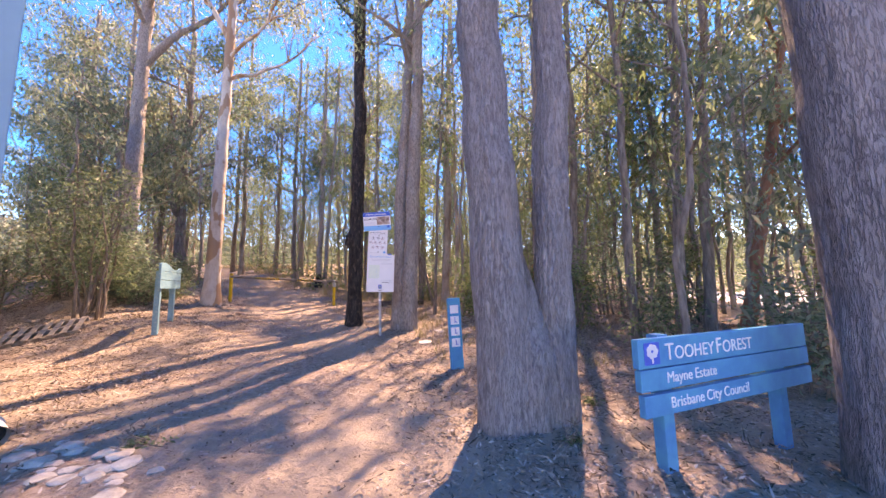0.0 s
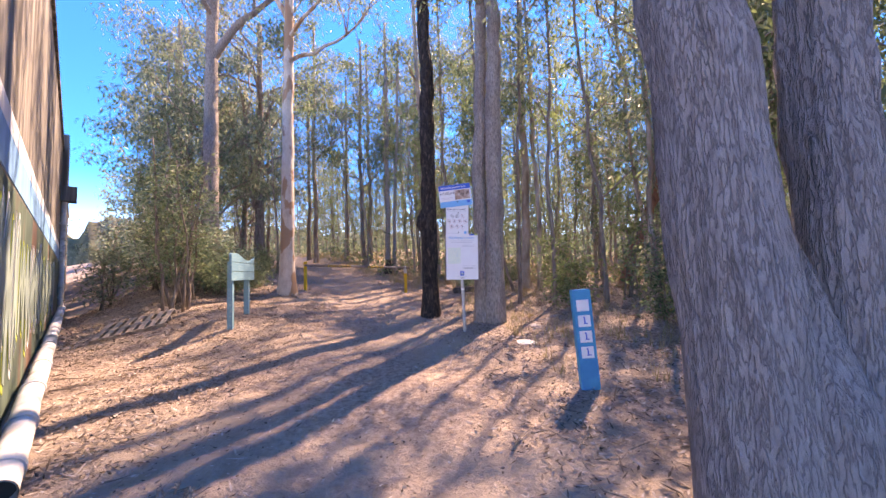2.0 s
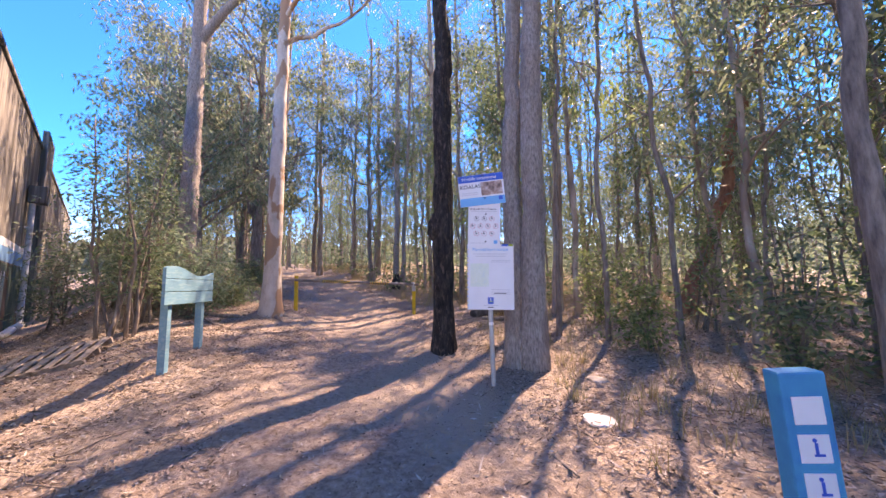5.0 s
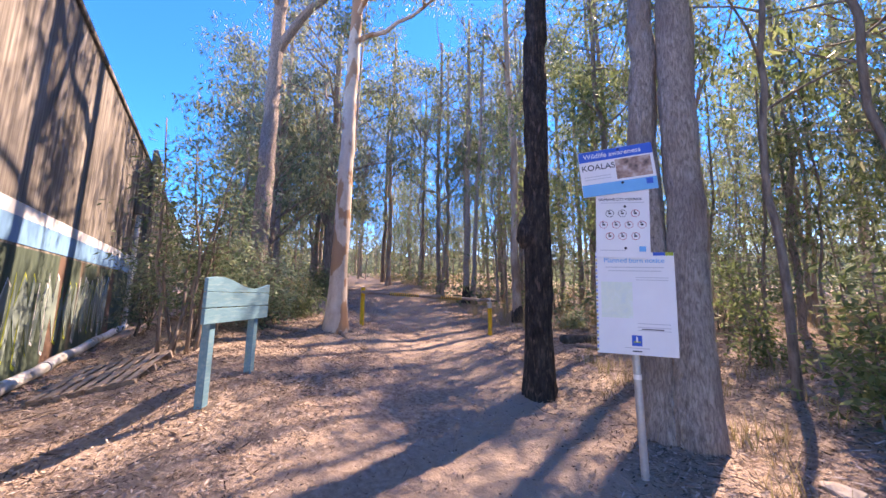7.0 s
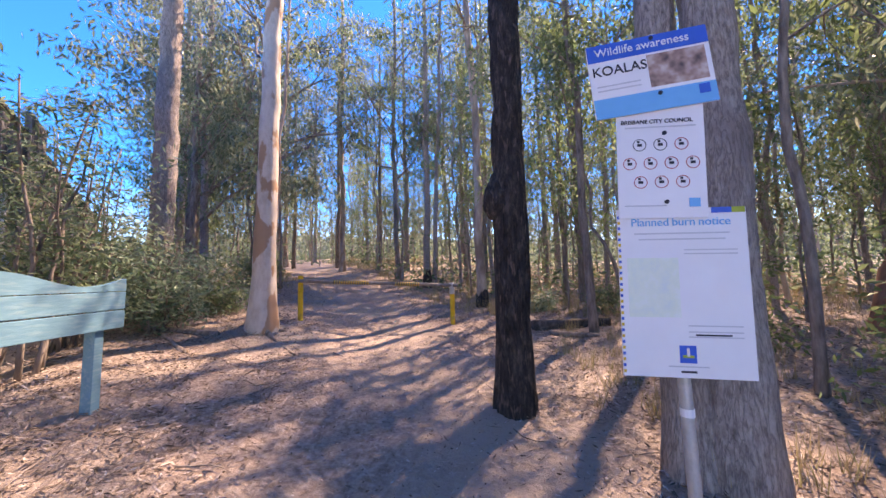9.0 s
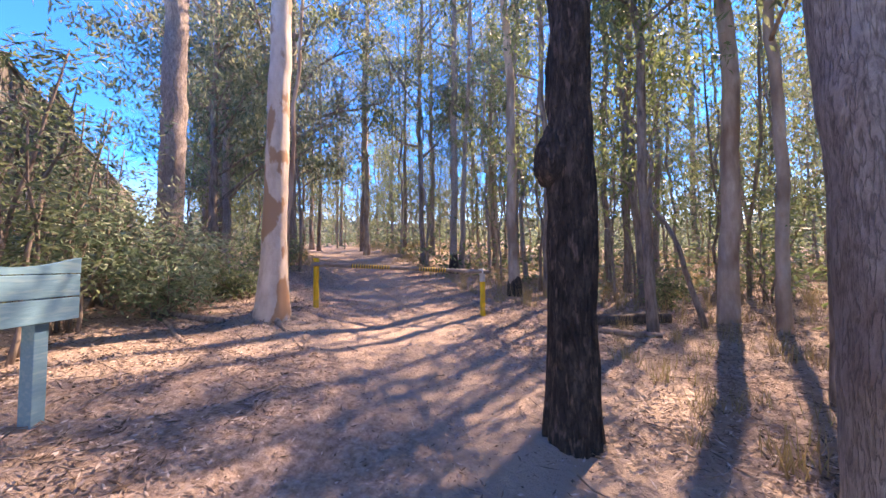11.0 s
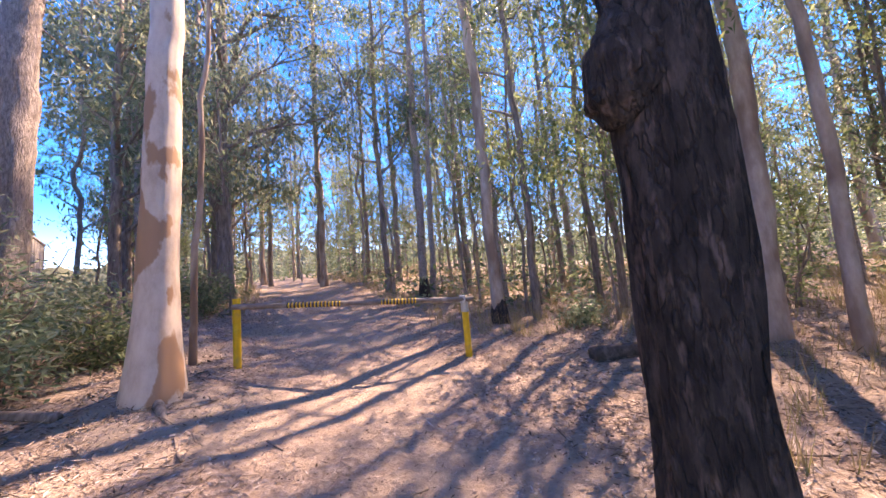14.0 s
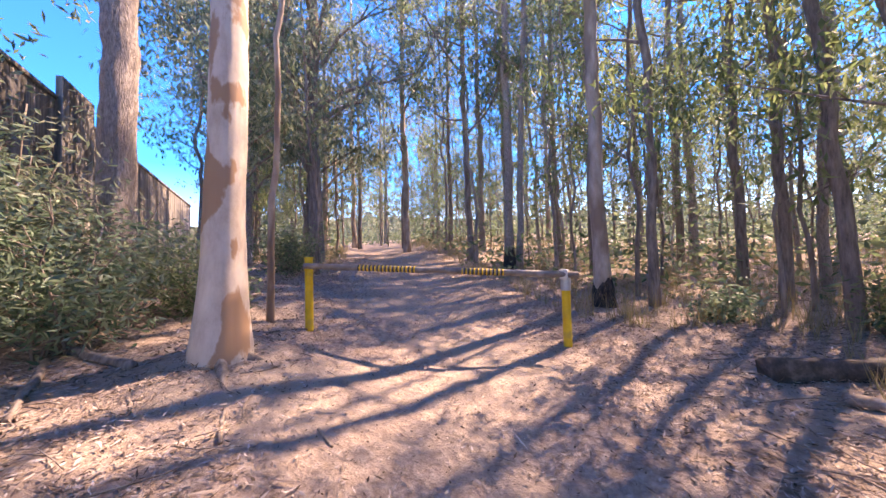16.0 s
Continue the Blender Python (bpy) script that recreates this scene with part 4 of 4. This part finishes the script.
log((-2.45, 13.0), (-0.85, 13.75), 0.14, "dark fallen log lying in leaf litter", 1, ma=LOGWOOD)
log((-2.1, 12.6), (-1.2, 12.5), 0.06, "short dead branch on the ground", 2)
log((-8.4, 9.5), (-7.3, 9.15), 0.035, "bare dead branch on the litter", 3, "branch")
log((-7.6, 9.9), (-9.0, 9.6), 0.05, "dark dead branch by the gum's foot", 4, "branch", BARK_DARK)
for k in range(46):
    x, y = rng.choice(((rng.uniform(-9, -5), rng.uniform(7.5, 11)), (rng.uniform(-2, 3), rng.uniform(5, 13)), (rng.uniform(1, 5), rng.uniform(1.5, 5)), (rng.uniform(-4, -1), rng.uniform(12, 15))))
    a, q = rng.uniform(0, 6.28), rng.uniform(0.15, 0.5)
    log((x, y), (x + q * math.cos(a), y + q * math.sin(a)), rng.uniform(0.006, 0.016), "thin dead stick on the ground", 200 + k, "stick")


def stone(x, y, r, seed, flat=0.5, label="pale stone half sunk in earth", ma=ROCK):
    bm = bmesh.new()
    bmesh.ops.create_icosphere(bm, subdivisions=2, radius=r)
    for v in bm.verts:
        v.co *= 1 + 0.35 * noise.noise(v.co * (2.2 / r) * 0.5 + Vector((seed, 0, 0)))
        v.co.z *= flat
    ob = part("stone", bm, ma, None, "", pose(x, y, hz(x, y) + r * flat * 0.15, 0, 0, seed * 50))
    return tagged(ob, label, "stone")


for k in range(22):
    stone(-3.15 + 0.15 * (k % 8) + rng.gauss(0, 0.04), 2.5 + 0.17 * (k // 8) - 0.03 * (k % 8) + rng.gauss(0, 0.04), rng.uniform(0.045, 0.1), k, 0.32, "broken pale concrete lump in the earth")
stone(-0.35, 6.6, 0.16, 40, 0.15, "flat pale paving stone in the litter", PAVE)
stone(-0.12, 7.8, 0.13, 41, 0.3, "flat pale stone in the litter")
stone(1.95, 2.15, 0.12, 42, 0.5, "small pale concrete block in the litter", PAVE)

# ---- leaf litter and dry grass ----
def scatter(count, keep, seed, lift=0.008):
    g = np.random.default_rng(seed)
    out = []
    while sum(map(len, out)) < count:
        p = np.stack((g.uniform(-13, 7, 60000), g.uniform(0.3, 24, 60000)), 1)
        x, y = p[:, 0], p[:, 1]
        w = keep(x, y) * np.exp(-np.maximum(0, y - 9) * 0.05)
        dw = (x - WALL_C[0]) * WALL_N[0] + (y - WALL_C[1]) * WALL_N[1]
        sel = (g.uniform(0, 1, len(x)) < w) & (dw > 0.05)
        q = p[sel]
        out.append(np.column_stack((q, height(q[:, 0], q[:, 1]) + g.uniform(0.0, lift * 4, len(q)))))
    return np.concatenate(out)[:count]


def litter_density(x, y):
    clump = 0.5 + 0.5 * np.sin(x * 3.1 + 1.3 * np.sin(y * 2.3)) * np.sin(y * 2.7 + 1.1 * np.sin(x * 1.9))
    return np.clip(smooth(0.7, 2.1, track_gap(x, y)) + 0.1 * clump + 0.06 * smooth(7, 12, y), 0, 1) * (0.35 + 0.65 * clump)


tagged(put("leaf_litter", leaves("leaf_litter", scatter(210000, litter_density, 21), 0.058, 0.015, seed=22, flat=True), LITTER), "dry brown and grey fallen gum leaves over the ground", "leaf litter", kind="stuff")
tagged(put("bark_litter", leaves("bark_litter", scatter(14000, litter_density, 25), 0.15, 0.014, seed=26, flat=True), LITTER), "dry shed bark strips on the ground", "leaf litter", kind="stuff")


tagged(put("fine_litter", leaves("fine_litter", scatter(60000, lambda x, y: 0.5 + 0 * x, 27, 0.003), 0.03, 0.014, seed=28, flat=True), LITTER), "crumbled leaf and bark bits over the track", "leaf litter", kind="stuff")


def twigs(count, seed):
    """Short crooked dead twigs lying about on the litter."""
    r, g = random.Random(seed), Geo()
    for p in scatter(count, lambda x, y: smooth(0.9, 2.2, track_gap(x, y)) + 0.03, seed, 0.004):
        a, ln, rad = r.uniform(0, 6.28), r.uniform(0.12, 0.55), r.uniform(0.003, 0.008)
        q = [Vector((p[0], p[1], 0))]
        for _ in range(3):
            a += r.gauss(0, 0.35)
            q.append(q[-1] + Vector((math.cos(a), math.sin(a), 0)) * ln / 3)
        for v in q:
            v.z = hz(v.x, v.y) + 0.012 + abs(r.gauss(0, 0.02))
        g.tube(q, [rad, rad * 0.9, rad * 0.75, rad * 0.5], 4)
    return g.mesh("twigs")


tagged(put("twigs", twigs(1500, 29), STICK), "thin grey dead twigs strewn over the leaf litter", "twigs", kind="stuff")


def grass(count, seed, zone, tall):
    g = np.random.default_rng(seed)
    c = np.column_stack((g.uniform(zone[0], zone[1], count), g.uniform(zone[2], zone[3], count)))
    ok = (track_gap(c[:, 0], c[:, 1]) > 2.0)
    c = c[ok]
    x = np.repeat(c, 14, 0) + g.normal(0, 0.05, (len(c) * 14, 2))
    base = np.column_stack((x, height(x[:, 0], x[:, 1]) - 0.01))
    a = g.uniform(0, 6.28, len(x))
    ln = tall * g.uniform(0.5, 1.2, len(x))
    tip = base + np.column_stack((np.cos(a) * ln * 0.45, np.sin(a) * ln * 0.45, ln))
    side = np.column_stack((-np.sin(a), np.cos(a), np.zeros(len(x)))) * 0.005
    v = np.stack((base - side, base + side, tip), 1).reshape(-1, 3)
    return mesh_of("grass", v.tolist(), np.arange(len(v)).reshape(-1, 3).tolist())


tagged(put("dry_grass", grass(2600, 31, (-20, 10, 14.5, 34), 0.5), GRASS), "dry straw-coloured grass under the trees", "grass", kind="stuff")
tagged(put("short_grass", grass(240, 32, (-2.0, 4, 5, 14), 0.3), GRASS), "thin dry grass tufts in the litter", "grass", kind="stuff")

# ---- far woods ----
def joined(name, which, size=1.0):
    """One mesh of the named part of all the far trees."""
    vs, fs, base = [], [], 0
    for src, m in FAR:
        me = next(c.data for c in src.children if c.name.startswith(which))
        co = np.empty(len(me.vertices) * 3)
        me.vertices.foreach_get("co", co)
        co = co.reshape(-1, 3) @ np.array(m.to_3x3()).T + np.array(m.translation)
        vs.append(co)
        fs += [[base + i for i in p.vertices] for p in me.polygons]
        base += len(co)
    return mesh_of(name, np.concatenate(vs).tolist(), fs)


tagged(put("far_trunks", joined("far_trunks", "trunk"), BARK_DARK), "thin dark trunks of distant woodland", "woodland", kind="stuff")
tagged(put("far_foliage", joined("far_foliage", "crown"), LEAF_GREY), "grey-green leaves of distant woodland", "woodland", kind="stuff")
g = np.random.default_rng(51)
n = 60000
az, di = g.uniform(-1.9, 2.1, n), g.uniform(52, 95, n)
fx, fy = np.sin(az) * di, np.cos(az) * di
fz = height(fx, fy) + np.abs(g.normal(0, 8.5, n)) * (1 + 0.35 * np.sin(az * 23) + 0.25 * np.sin(az * 57 + 1))
keep = (fx - WALL_C[0]) * WALL_N[0] + (fy - WALL_C[1]) * WALL_N[1] > 3
tagged(put("far_woods", leaves("far_woods", np.column_stack((fx, fy, fz))[keep], 0.75, 0.34, seed=52), LEAF_GREY), "distant grey-green woodland behind the bush", "woodland", kind="stuff")
n = 90000
ux, uy = g.uniform(-45, 30, n), 17.5 + 46 * g.uniform(0, 1, n) ** 1.3
clump = np.sin(ux * 1.3 + np.sin(uy * 0.9)) * np.sin(uy * 1.1 + np.sin(ux * 0.8))
keep = ((track_gap(ux, uy) > 2.3) | (uy > 30)) & (clump > -0.35) & ((ux - WALL_C[0]) * WALL_N[0] + (uy - WALL_C[1]) * WALL_N[1] > 2)
ux, uy, clump = ux[keep], uy[keep], clump[keep]
uz = height(ux, uy) + g.uniform(0, 1, len(ux)) ** 1.5 * (0.6 + 2.6 * np.clip(clump + 0.35, 0, 1))
tagged(put("undergrowth", leaves("undergrowth", np.column_stack((ux, uy, uz)), 0.26, 0.09, 0.2, seed=53), LEAF_GUM), "low scrubby undergrowth beneath the distant trees", "undergrowth", kind="stuff")

# wooded ridge in the far distance
RIDGE = mat("distant_bush_cover", [(0.05, 0.055, 0.03), (0.13, 0.135, 0.075), (0.24, 0.22, 0.13)], (1, 1, 0.35), 1.0, 0.0, 0.6, 9, (0.09, 0.085, 0.06), 0.12, (0.45, 0.6))
v, f, cols = [], [], 700
for i in range(cols + 1):
    a = -2.3 + 4.6 * i / cols
    x, y = 120 * math.sin(a), 120 * math.cos(a)
    top = 11 + 3.5 * noise.noise((a * 9, 0, 0)) + 2.5 * noise.noise((a * 45, 3, 0)) + 1.2 * noise.noise((a * 160, 7, 0))
    v += [(x, y, hz(x, y) - 3), (x * 1.04, y * 1.04, hz(x, y) + top * 0.55), (x * 1.08, y * 1.08, hz(x, y) + top)]
for i in range(cols):
    f += [(3 * i, 3 * i + 3, 3 * i + 4, 3 * i + 1), (3 * i + 1, 3 * i + 4, 3 * i + 5, 3 * i + 2)]
tagged(put("backdrop", mesh_of("backdrop", v, f, True), RIDGE), "wooded ridge far behind the trees", "ridge", kind="structure")
